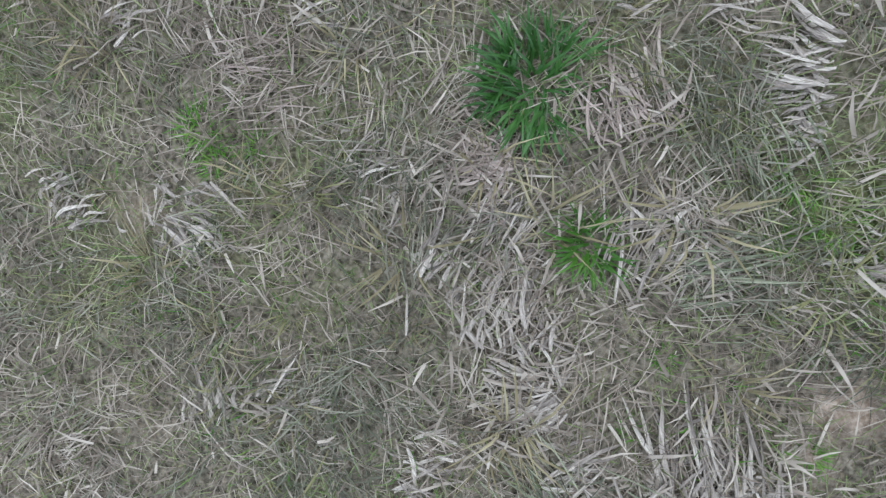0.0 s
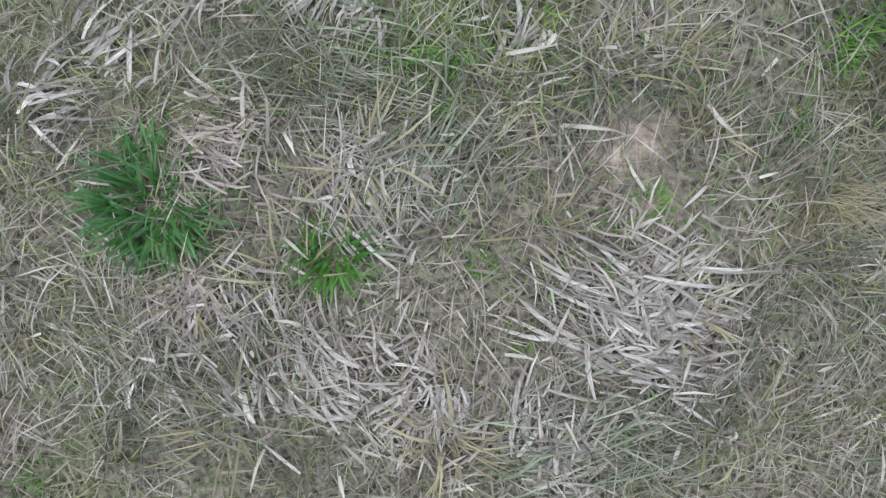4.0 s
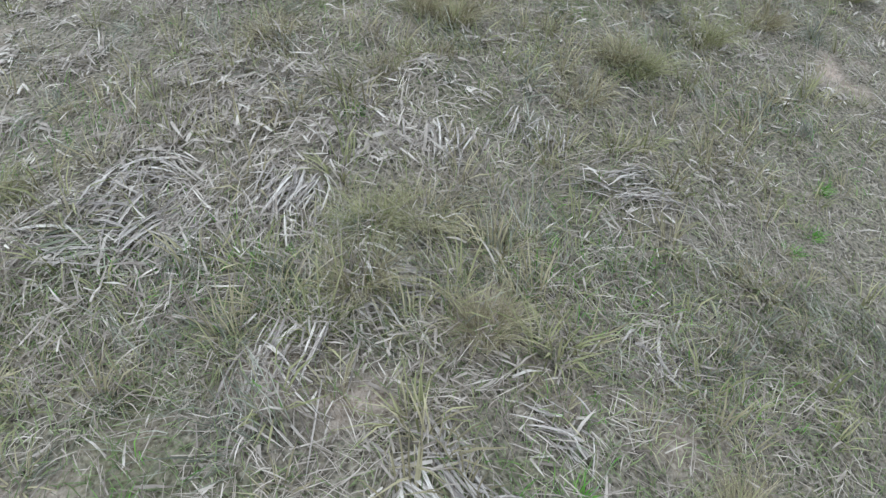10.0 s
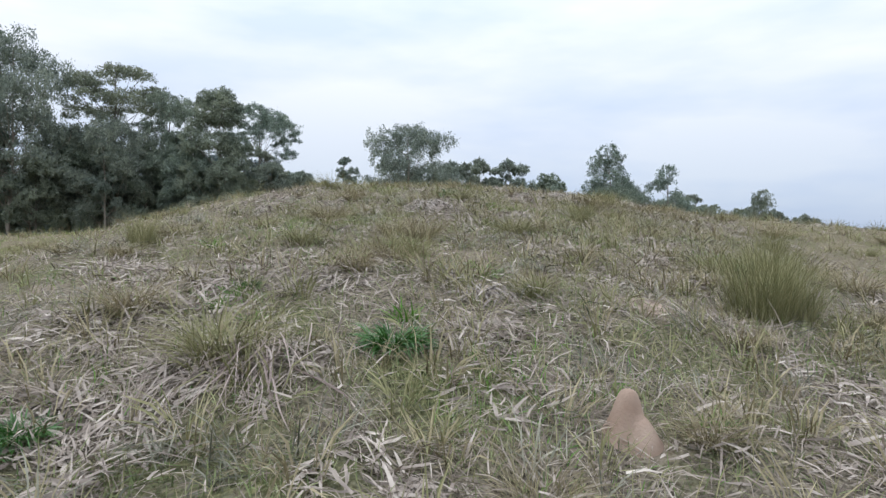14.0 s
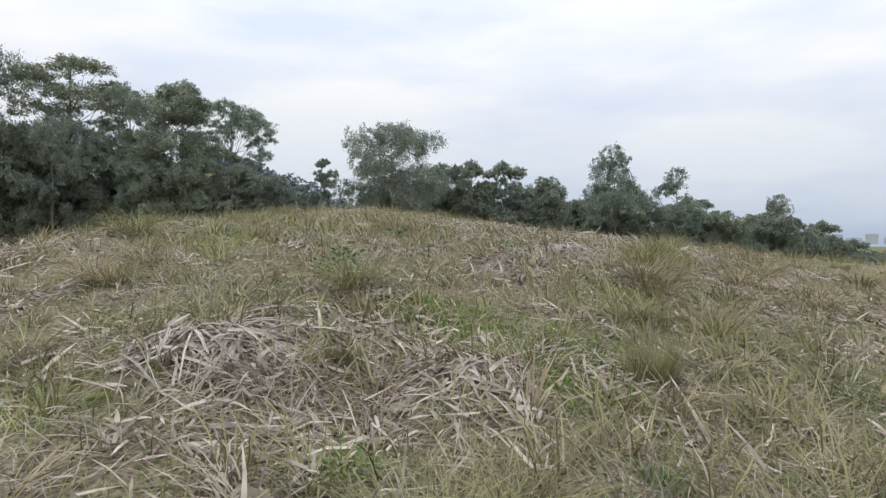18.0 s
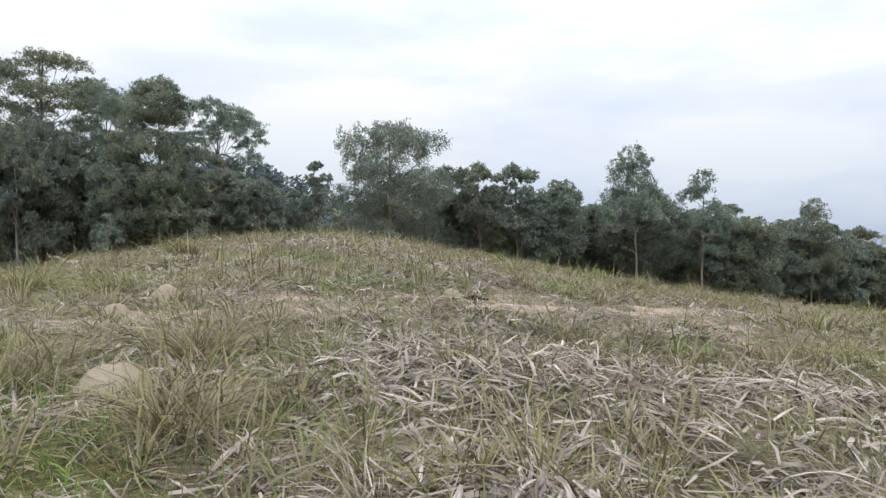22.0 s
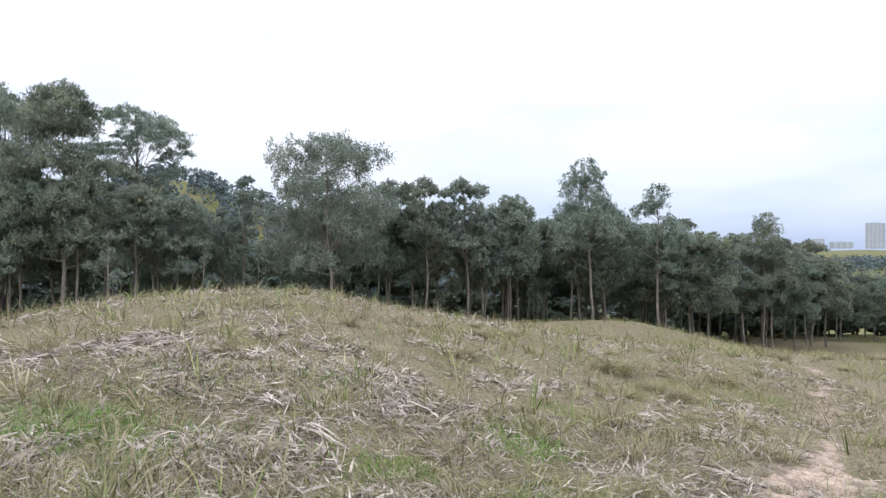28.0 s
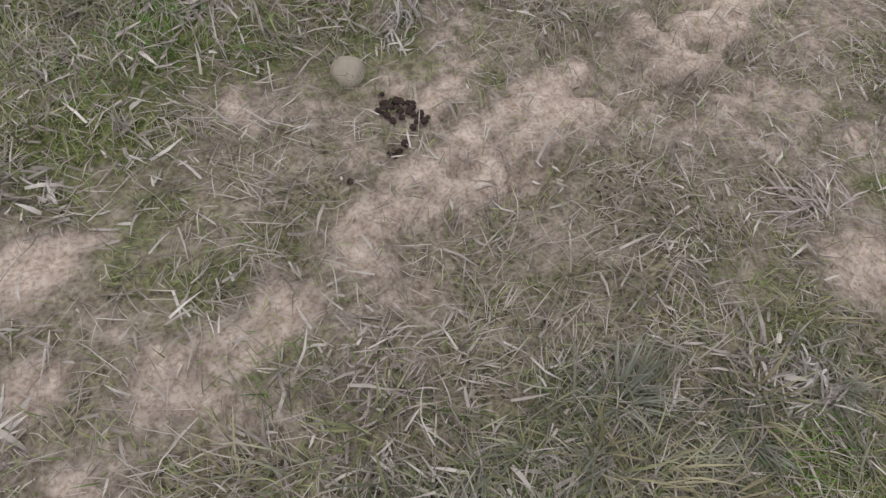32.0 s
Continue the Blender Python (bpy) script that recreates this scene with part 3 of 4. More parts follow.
def clumps(name, count, per, mat, label, beyond=False):
    """Small grass clumps all over the far slope."""
    x, y = scatter(count, (.04, .30, .08, .43, .15))
    if beyond:
        x, y = rng.uniform(-28, 46, count), rng.uniform(24, 84, count)
    hold = (bare(x, y) < .35) & (spots(x, y, TUFTS + TRODDEN) < .3) & (rng.uniform(0, 1, len(x)) < .25 + fbm(x, y, 2.2, 140))
    x, y = np.repeat(x[hold], per), np.repeat(y[hold], per)
    s = np.repeat(rng.uniform(.5, 1.3, hold.sum()), per) * (1.7 if beyond else 1)
    n = len(x)
    a = rng.uniform(0, 6.283, n)
    x, y = x + .05 * s * np.cos(a), y + .05 * s * np.sin(a)
    v, q = strips(np.stack([x, y, np.zeros(n)], 1), a + rng.normal(0, .4, n), rng.uniform(.12, .26, n) * s, rng.uniform(.006, .012, n) * s, 1.4 - rng.uniform(0, .9, n), rng.normal(-.8, .3, n), 2, height)
    return tagged(new(name, quad_mesh(name, v, q, mat)), label, "grass", kind="stuff")


clumps("grass_clumps", 3400, 18, M_TUSSOCK, "small dry grass clumps dotted over the slope")
clumps("grass_clumps", 2800, 18, M_TUSSGREEN, "small yellow-green grass clumps dotted over the slope")
clumps("grass_clumps", 7000, 9, M_TUSSOCK, "coarse grass clumps on the far side of the hill", True)
clumps("grass_clumps", 5000, 9, M_SHORT, "coarse green grass clumps on the far side of the hill", True)


# ---- tufts and tussocks ----
def tuft(name, blades, radius, tall, width, out, mat, droop=-1.1, start=1.45):
    """A clump of blades that fan from one root."""
    a = rng.uniform(0, 6.283, blades)
    r = radius * .45 * np.sqrt(rng.uniform(0, 1, blades))
    base = np.stack([r * np.cos(a), r * np.sin(a), np.full(blades, -.03)], 1)
    rise = start - out * rng.uniform(.1, 1, blades)
    v, q = strips(base, a + rng.normal(0, .8, blades), tall * rng.uniform(.45, 1.2, blades), width * rng.uniform(.6, 1.2, blades), rise, rng.normal(droop, .35, blades), 4)
    top = new(name)
    part = tagged(new("foliage", quad_mesh("foliage", v, q, mat)), kind="stuff")
    part.parent = top
    return top


def put(ob, x, y, turn=0.0, scale=1.0, lift=0.0):
    ob.matrix_world = pose(x, y, ground(x, y) + lift, 0, 0, turn) @ Matrix.Diagonal((scale, scale, scale, 1))
    return ob


def again(ob, x, y, turn, sx, sz):
    return copy_thing(ob, pose(x, y, ground(x, y), 0, 0, turn) @ Matrix.Diagonal((sx, sx, sz, 1)))


def leaf_fan(name, leaf_name, blades, radius, tall, width, out, mat, droop, start):
    """A clump whose broad leaves are parts of their own."""
    top = new(name)
    a = rng.uniform(0, 6.283, blades) if out > .9 else rng.normal(0, .55, blades)
    r = radius * .45 * np.sqrt(rng.uniform(0, 1, blades))
    base = np.stack([r * np.cos(a), r * np.sin(a), rng.uniform(-.02, .05, blades)], 1)
    v, q = strips(base, a + rng.normal(0, .6, blades), tall * rng.uniform(.5, 1.15, blades), width * rng.uniform(.5, 1.2, blades), start - out * rng.uniform(.1, 1, blades), rng.normal(droop, .35, blades), 4)
    for i in range(blades):
        ob = new(leaf_name, quad_mesh(leaf_name, v[i * 10:i * 10 + 10], q[:4], mat))
        ob.parent = top
    return top


big = put(tagged(leaf_fan("grass_tuft", "blade", 300, .34, .185, .014, 1.25, M_LUSH, -1.3, 1.5), "dense dark green grass tuft among dead straw", "grass tuft", "green tufts"), -.30, .55)
small = put(tagged(leaf_fan("grass_tuft", "blade", 110, .17, .15, .012, 1.2, M_YOUNG, -1.3, 1.5), "small bright green grass tuft half under straw", "grass tuft", "green tufts"), .28, .44)
young = put(tagged(tuft("young_grass_tuft", 90, .13, .13, .009, 1.0, M_BRIGHT, -1.0), "young yellow-green grass sprout", "grass tuft", "green tufts"), -.85, -.58)
for x, y, s in ((-.70, -.60, .8), (-.68, -.42, .6), (.42, 1.13, .9), (.6, 1.14, .8), (.55, .98, .7), (1.29, .72, .6), (.93, .24, .5), (.77, .47, .5), (1.82, 1.3, 1.0), (1.72, 1.05, .6), (.08, 2.03, 1.0), (1.77, 2.15, .9), (3.76, 4.14, .8), (1.9, 1.4, 1.0), (1.73, 6.93, 1.1), (2.8, 7.17, 1.1), (.77, 4.4, .8), (4.1, 4.7, .9), (3.5, 3.9, .7), (.26, 9.33, .9), (.3, 8.7, 1.2), (3.68, 10.1, 1.0),
                (2.83, 12.45, 1.2), (1.07, 11.47, 1.1), (1.28, 11.15, .9), (1.03, 11.3, 1.2), (2.21, 11.2, 1.3), (4.1, 15.2, .8), (3.0, 15.1, 1.0), (.2, 13.4, 1.2), (2.6, 20.2, .9), (1.9, 1.35, .6)):
    again(young, x, y, 57 * x + 31 * y, s, s)
for x, y, s in ((2.18, 10.75, 1.0), (.51, 9.68, 1.0), (.68, 9.9, .7), (1.1, 11.6, .4), (2.6, 17.9, .5)):
    again(big, x, y, 40 * x, s, s * .9)


def broadleaf(x, y):
    """A low leafy weed."""
    n = 130
    a, r = rng.uniform(0, 6.283, n), .11 * np.sqrt(rng.uniform(0, 1, n))
    base = np.stack([r * np.cos(a), r * np.sin(a), .14 * rng.uniform(.05, 1, n)], 1)
    v, q = strips(base, a + rng.normal(0, .6, n), rng.uniform(.03, .06, n), rng.uniform(.012, .022, n), rng.normal(.4, .3, n), rng.normal(-.8, .3, n), 3, None, .9)
    return put(tagged(new("weed", quad_mesh("weed", v, q, M_LUSH)), "dark green leafy weed among dry grass", "weed"), x, y)


broadleaf(-.72, 8.9)
broadleaf(2.58, 18.0)
broadleaf(2.48, 17.65)
broadleaf(2.87, 19.2)
broadleaf(3.92, 19.0)
spread_up = (.9, 1.1, .75)
tus = [put(tagged(tuft("tussock", 420, .26, .40, .0042, .75, M_TUSSOCK, -1.25), "dry brown grass tussock", "tussock", "tussocks on the slope"), 1.47, 6.4),
       put(tagged(tuft("tussock", 460, .32, .46, .0042, .8, M_TUSSGREEN, -1.3), "dull green and straw coloured grass tussock", "tussock", "tussocks on the slope"), 5.35, 19.15),
       put(tagged(tuft("tussock", 400, .30, .34, .0042, 1.1, M_TUSSOCK, -1.1), "low spreading dry grass tussock", "tussock", "tussocks on the slope"), 1.2, 3.6)]
tall = put(tagged(tuft("tall_tussock", 700, .5, .62, .005, .38, M_TUSSGREEN, -.6, 1.5), "tall yellow-green grass tussock", "tussock", "tussocks on the slope"), 4.85, 11.95)
for x, y, s in ((5.1, 12.0, .8), (5.4, 12.9, .8), (5.5, 13.2, .6), (7.0, 15.9, .7), (5.8, 20.0, .6), (5.5, 19.8, .5), (4.4, 16.15, .5)):
    again(tall, x, y, 90 * x + 70 * y, s, s * .95)
again(tall, -.5, 13.45, 200, .5, .55)
again(tall, 2.75, 2.0, 20, .5, .35)
for i, (x, y, s) in enumerate(((1.46, 5.87, 1.1), (3.28, 6.8, 1.0), (0.93, 5.08, 0.8), (2.72, 5.66, 1.0), (0.1, 8.1, 0.9), (4.52, 6.9, 0.9), (.9, 3.1, .8), (2.9, 5.6, 1.0), (2.3, 5.0, .9), (1.2, 6.0, .8), (3.7, 6.3, 1.0), (.1, 5.5, .9), (5.0, 18.1, 1.0), (4.6, 17.2, .8), (2.2, 29.2, .9), (5.28, 31.1, 1.0), (6.04, 26.1, .55), (7.85, 27.5, .8), (8.4, 30.5, .9), (8.15, 30.9, .8), (2.0, 12.7, 1.0))):
    again(tus[i % 3], x, y, 37 * i, s, s * rng.uniform(.8, 1.15))
for i, (x, y, s) in enumerate(((.7, 7.6, .9), (3.4, 8.2, .9), (2.5, 9.0, .8), (1.9, 14.2, 1.0), (3.3, 14.6, .9), (5.0, 15.2, 1.1), (1.0, 17.4, 1.0), (.3, 19.3, 1.1), (1.3, 20.2, .9), (5.2, 20.0, .8), (6.4, 21.4, 1.0), (1.9, .85, .7), (2.1, 1.3, .8), (.8, 23.7, .8))):
    again(tus[i % 3], x, y, 37 * i, s, s * rng.uniform(.8, 1.15))
# ---- fallen clumps of long dry leaves: each leaf a part ----
def leaf_meshes(mat, count=18, k=6):
    """Dry grass leaves of unit length and width, folded along the rib, arched and curled."""
    pool = []
    for _ in range(count):
        t = np.linspace(0, 1, k + 1)
        arch, fold, kink = rng.uniform(.02, .16), rng.uniform(.1, .35), rng.uniform(.3, .8)
        curl = rng.normal(0, 1.6) * t * t + .5 * np.sin(t * rng.uniform(3, 7))
        up = arch * np.sin(np.pi * np.minimum(t / kink, 1) * .5) - 1.2 * arch * np.clip(t - kink, 0, 1)
        half = .5 * np.clip(.55 + 2.2 * t, 0, 1) * (1 - .88 * t ** rng.uniform(2.0, 4.5))
        roll = rng.normal(0, .5) * t
        v = np.zeros((k + 1, 3, 3))
        for c, w in enumerate((-1, 0, 1)):
            v[:, c] = np.stack([t, w * half * np.cos(roll) + curl, up], 1)
            v[:, c, 2] += w * half * np.sin(roll) * .05 + (fold * half * .06 if w else 0)
        a = np.arange(k)[:, None] * 3 + np.arange(2)[None]
        pool.append(quad_mesh("leaf", v.reshape(-1, 3), np.stack([a, a + 1, a + 4, a + 3], -1).reshape(-1, 4), mat))
    return pool


LEAVES = {"straw": (leaf_meshes(M_STRAWLEAF), .006, .019), "pink": (leaf_meshes(M_PINKLEAF), .004, .013), "reed": (leaf_meshes(M_REEDLEAF), .003, .009)}
pick = np.random.default_rng(77)


def hub(x, y, *arms, kind="straw", fat=1.0, pile=.06, label="collapsed clump of long pale dry grass leaves"):
    """A clump of leaves fallen outwards from one root; arms: (heading in degrees, length, spread in degrees, count)."""
    pool, thin, thick = LEAVES[kind]
    top = put(tagged(new("straw_clump" if kind != "reed" else "grass_clump"), label, "straw clump" if kind != "reed" else "grass clump", "fallen clumps"), x, y)
    z0 = ground(x, y)
    for heading, length, spread, count in arms:
        count = int(count * 1.4)
        stray = np.where(pick.uniform(0, 1, count) < .07, 50, 0)
        h = np.radians(heading + pick.normal(0, spread * .75 + stray, count))
        ln = length * pick.uniform(.22, .9, count)
        out, across = length * (pick.uniform(0, 1, count) ** 1.7 * .6 - .06), pick.normal(0, .05 + .14 * length, count)
        g = math.radians(heading)
        bx, by = x + out * math.cos(g) - across * math.sin(g), y + out * math.sin(g) + across * math.cos(g)
        lo, hi = height(bx, by), height(bx + ln * np.cos(h), by + ln * np.sin(h))
        lift = .012 + pile * pick.uniform(0, 1, count) * np.clip(1 - out / length, .25, 1)
        for i in range(count):
            ob = bpy.data.objects.new("leaf", pool[pick.integers(len(pool))])
            scene.collection.objects.link(ob)
            ob.parent = top
            tilt = math.degrees(math.atan2(hi[i] - lo[i] - lift[i] * .8, ln[i]))
            ob.matrix_basis = (pose(bx[i] - x, by[i] - y, lo[i] + lift[i] - z0, 0, 0, math.degrees(h[i])) @ pose(0, 0, 0, 0, -tilt, 0) @ pose(0, 0, 0, pick.normal(0, 22), 0, 0)
                               @ Matrix.Diagonal((ln[i], pick.uniform(thin, thick) * fat, ln[i], 1)))
    return top


# round the green tufts
hub(1.27, .31, (150, .40, 20, 48), (106, .30, 18, 26), (40, .34, 22, 38), (2, .46, 18, 44), (-28, .38, 20, 40))
hub(.65, .06, (-90, .27, 20, 46), (165, .12, 40, 10))
hub(.45, 0, (144, .27, 20, 34), (15, .24, 14, 14))
hub(1.0, -.15, (80, .27, 22, 34), (-5, .28, 20, 20))
hub(1.02, -.14, (25, .50, 14, 46), (198, .28, 24, 28), kind="reed", label="grey-green clump of long grass combed sideways")
hub(.10, -.13, (110, .23, 12, 26))
hub(.51, .63, (66, .40, 8, 40), kind="reed", label="grey-green swath of long grass combed one way")
hub(.52, .47, (140, .40, 9, 16), fat=.7)
hub(.45, .61, (113, .27, 24, 22))
hub(.17, 1.06, (-6, .45, 9, 30), kind="reed", label="grey-green swath of long grass combed one way")
hub(.03, .74, (168, .28, 30, 46), kind="pink", label="pinkish brown mat of dry grass leaves")
hub(-.10, .32, (-115, .22, 30, 50), (170, .2, 30, 24), kind="pink", label="pinkish brown mat of dry grass leaves")
hub(.04, .31, (-66, .28, 18, 36), fat=.6)
hub(-.52, .94, (58, .25, 18, 22))
hub(.85, 1.23, (-130, .18, 35, 18))
hub(-.17, 1.33, (-140, .28, 26, 22))
hub(.13, 1.34, (-140, .24, 26, 24))
hub(1.64, 0, (-70, .12, 50, 12))
hub(-.62, -.82, (13, .25, 40, 32), (190, .18, 40, 14))
hub(.16, -1.13, (160, .2, 35, 22))
hub(.27, -.92, (80, .27, 40, 26), fat=.7)
hub(.69, -.60, (45, .28, 35, 20))
hub(-1.40, -.30, (-37, .24, 22, 10), (60, .34, 35, 18))
hub(-.98, -.39, (65, .36, 14, 40), kind="pink", fat=.5, label="fine brown dead grass combed one way")
hub(-1.42, -.69, (82, .2, 26, 18))
hub(.28, 1.26, (-130, .18, 45, 24))
hub(-.91, -1.32, (100, .2, 35, 20))
hub(-1.03, .58, (100, .25, 35, 26), (-80, .2, 30, 16))
hub(-.75, .8, (30, .28, 30, 22))
hub(-1.04, 0, (60, .22, 40, 18))
hub(-.36, -.17, (75, .24, 35, 18), fat=.7)
# up to the first tussocks
hub(.52, 3.85, (-114, .40, 15, 62), (-75, .3, 20, 18))
hub(-.45, 3.95, (-102, .50, 20, 30), (-10, .35, 30, 20))
hub(-.29, 3.42, (175, .60, 16, 46))
hub(-.29, 3.42, (200, .55, 14, 36), kind="reed", label="grey-green swath of long grass combed one way")
hub(.64, 2.90, (-101, .55, 8, 26))
hub(.93, 3.13, (182, .36, 10, 14), (0, .36, 10, 14))
hub(1.37, 2.06, (127, .40, 28, 30), (10, .24, 14, 12))
hub(1.13, 1.55, (-137, .24, 16, 6), (-15, .35, 10, 7))
hub(.24, 1.62, (44, .32, 24, 34), (130, .2, 40, 12))
hub(-.12, 1.67, (140, .22, 35, 24), kind="pink", label="pinkish brown mat of dry grass leaves")
hub(2.30, 3.90, (18, .55, 24, 32), (150, .3, 40, 12))
hub(2.32, 2.76, (50, .25, 45, 18))
hub(1.87, 2.39, (155, .34, 35, 20))
hub(-.28, 3.31, (72, .55, 18, 38))
hub(.90, 3.15, (-4, .32, 8, 10))
hub(1.95, 4.60, (-112, .42, 20, 36), fat=.8)
hub(1.37, 4.37, (-104, .40, 20, 22))
# on the way up the slope
hub(1.52, 10.45, (-95, .5, 24, 22), (-60, .5, 24, 20), (-140, .4, 24, 12), kind="pink", pile=.14)
hub(2.56, 12.31, (-117, .40, 35, 26))
hub(2.80, 11.82, (-112, .32, 24, 30), (-62, .30, 24, 28), pile=.09)
hub(2.25, 15.87, (-135, .36, 20, 40), (-55, .5, 30, 36), (35, .42, 30, 30), pile=.1)
hub(3.44, 15.96, (-70, .25, 45, 24))
hub(4.03, 18.31, (94, .8, 26, 32), (-140, .38, 26, 32), pile=.09)
hub(3.28, 18.03, (140, .14, 20, 5))
hub(4.06, 19.9, (-100, .4, 40, 36), pile=.1)
hub(4.6, 19.3, (-60, .4, 40, 30), pile=.1)
# on both sides of the track
hub(3.8, 22.82, (30, .26, 40, 28), (190, .18, 50, 12), kind="pink", pile=.04)
hub(5.54, 22.68, (-132, .2, 35, 30), (20, .2, 40, 12))
hub(3.20, 24.93, (140, .3, 60, 30), (-100, .2, 60, 14), kind="pink", pile=.03)
hub(3.86, 24.96, (136, .3, 60, 26), (180, .3, 60, 16), kind="pink", pile=.03)
hub(4.14, 24.83, (-64, .20, 60, 14), (-130, .2, 60, 10), pile=.03)
hub(6.0, 23.4, (150, .3, 50, 24), (60, .3, 50, 20), kind="pink", pile=.08)
spray = put(tagged(leaf_fan("grass_clump", "blade", 64, .14, .26, .012, 1.0, M_REED, -.7, 1.2), "grey-green clump of broad grass blades", "grass clump", "grass clumps by the track"), 4.71, 22.68)
for x, y, s in ((4.13, 22.5, .8), (5.2, 22.45, .9), (5.6, 22.6, .8), (4.42, 22.35, 1.0), (1.9, 25.0, .8), (2.6, 25.1, .8), (.6, 1.5, .7), (3.3, 12.6, .9)):
    again(spray, x, y, 71 * x + 43 * y, s * .8, s * .5)
for i, (x, y, s) in enumerate(((2.43, 8.56, .8), (2.72, 8.56, .9), (3.84, 8.71, .7), (.74, 9.07, .9), (2.8, 9.56, .8), (-.7, 14.4, 1.0), (6.6, 14.2, 1.1), (1.8, 11.98, .7), (3.1, 11.77, .7), (3.6, 9.95, .7),
                               (2.85, 15.97, .5), (4.29, 15.84, .8), (2.77, 17.1, .9), (5.02, 17.9, .9), (1.0, 17.96, .8), (6.9, 20.1, 1.2), (3.7, 18.26, .5), (5.49, 19.45, 1.0), (1.58, 19.2, .8), (2.17, 13.0, .8), (3.23, 12.25, .7))):
    again(tus[(i + i // 3) % 3], x, y, 53 * i, s, s * spread_up[i % 3])
for i, (x, y, s) in enumerate(((3.79, 13.3, .8), (1.03, 13.6, .8), (4.8, 13.7, .8), (5.03, 13.2, .9), (3.58, 14.9, .9), (2.54, 21.25, 1.2), (6.5, 22.6, 1.0), (1.48, 2.88, .8), (.93, 3.49, .8), (2.48, 2.15, .7), (-1.18, 3.77, .8), (.58, 1.92, .6), (1.49, 8.41, .7), (.57, 8.03, .8), (2.45, 9.15, .7), (1.95, 7.43, .7))):
    again(tus[(i + i // 3) % 3], x, y, 53 * i, s, s * spread_up[i % 3])
spare = np.random.default_rng(21)
made = 0
while made < 230:
    y = spare.uniform(7, 44)
    x = centre(y) + spare.normal(0, 1) * (3 + y * .28)
    if bare(np.array([x]), np.array([y]))[0] > .3 or (21 < y < 27 and .5 < x < 8) or (abs(x - centre(y)) < 1.0 and y < 24) or spare.uniform() > .3 + 1.2 * fbm(x, y, 3.0, 66) - .2:
        continue
    s = spare.uniform(.55, 1.25)
    again(tus[made % 3], x, y, spare.uniform(0, 360), s, s * spare.uniform(.6, 1.1))
    made += 1


# ---- earth mounds, clods, dung ----
def lump(name, rx, ry, rz, mat, seed, rough=.12, cuts=3, lobes=()):
    """A weathered lump of earth, flat below; lobes: further humps (x, y, radius, height)."""
    bm = bmesh.new()
    bmesh.ops.create_icosphere(bm, subdivisions=cuts, radius=1)
    for v in bm.verts:
        n = noise.fractal(v.co * 1.3 + Vector((seed, seed * 2, 0)), 1, 2, 4) * rough
        c = v.co * (1 + n)
        v.co = Vector((c.x * rx, c.y * ry, max(c.z, -.25) * rz))
        for lx, ly, lr, lh in lobes:
            d = math.hypot(v.co.x - lx, v.co.y - ly) / lr
            if v.co.z > 0:
                v.co.z += lh * math.exp(-d * d * 2)
    me = bpy.data.meshes.new(name)
    bm.to_mesh(me)
    bm.free()
    me.materials.append(mat)
    me.polygons.foreach_set("use_smooth", np.ones(len(me.polygons), bool))
    return new(name, me)


def mound(x, y, lobes, mat, seed, label, reach=.42):
    """A weathered earth mound that grows out of the soil; lobes: humps (x, y, radius, height)."""
    rings, spokes = 22, 40
    rr, aa = np.meshgrid(np.linspace(0, reach, rings), np.arange(spokes) * 6.28319 / spokes, indexing="ij")
    px, py = rr * np.cos(aa), rr * np.sin(aa)
    z = np.zeros(px.shape)
    for lx, ly, lr, lh in lobes:
        d = np.hypot(px - lx, py - ly) / (lr * (.8 + .4 * fbm(px + seed, py, .15, seed)))
        z = np.maximum(z, lh * np.exp(-d ** 3.2)) + .15 * np.minimum(z, lh * np.exp(-d ** 3.2))
    z = z * (.85 + .3 * fbm(px, py + seed, .07, seed + 1)) + .012 * (fbm(px, py, .03, seed + 2) - .5)
    edge = np.clip((reach - rr) / (reach * .3), 0, 1)
    wz = height(x + px, y + py) + z * edge - .02 * np.clip(1 - z / .03, 0, 1) - .03 * (1 - edge) + .004
    v = np.stack([px, py, wz - ground(x, y)], -1).reshape(-1, 3)
    i = np.arange(rings - 1)[:, None] * spokes
    k, k2 = np.arange(spokes)[None], (np.arange(spokes)[None] + 1) % spokes
    q = np.stack([i + k, i + spokes + k, i + spokes + k2, i + k2], -1).reshape(-1, 4)
    me = quad_mesh("termite_mound", v, q, mat)
    me.polygons.foreach_set("use_smooth", np.ones(len(me.polygons), bool))
    return put(tagged(new("termite_mound", me), label, "termite mound", "termite mounds"), x, y)


mound(2.64, 1.16, ((-.045, .19, .12, .20), (.045, .02, .155, .23), (-.02, -.15, .135, .13), (-.06, -.28, .10, .07)), M_CLAY, 3, "smooth pale clay termite mound with two humps in the grass", .55)
mound(3.27, 10.05, ((0, 0, .08, .20), (.05, -.06, .07, .10)), M_RED, 8, "small reddish clay termite mound", .22)
mound(3.9, 9.05, ((0, 0, .10, .08),), M_RED, 9, "low reddish clay termite mound", .24)
mound(-2.7, 24.7, ((0, 0, .3, .3), (.2, .05, .25, .22)), M_STONE, 12, "pale earth mound on the crest", .7)
mound(1.43, 23.3, ((0, 0, .13, .14),), M_STONE, 13, "low tan earth mound overgrown with grass", .3)
mound(2.35, 20.75, ((0, 0, .12, .07), (.1, 0, .09, .05)), M_STONE, 14, "low tan earth mound overgrown with grass", .35)
mound(1.46, 22.45, ((0, 0, .09, .08),), M_STONE, 15, "small tan earth mound", .2)
put(tagged(lump("clay_clod", .09, .09, .08, M_STONE, 16, .2), "round pale clay clod beside the track", "clod"), 3.84, 24.5)
pile = new("dung_pile")
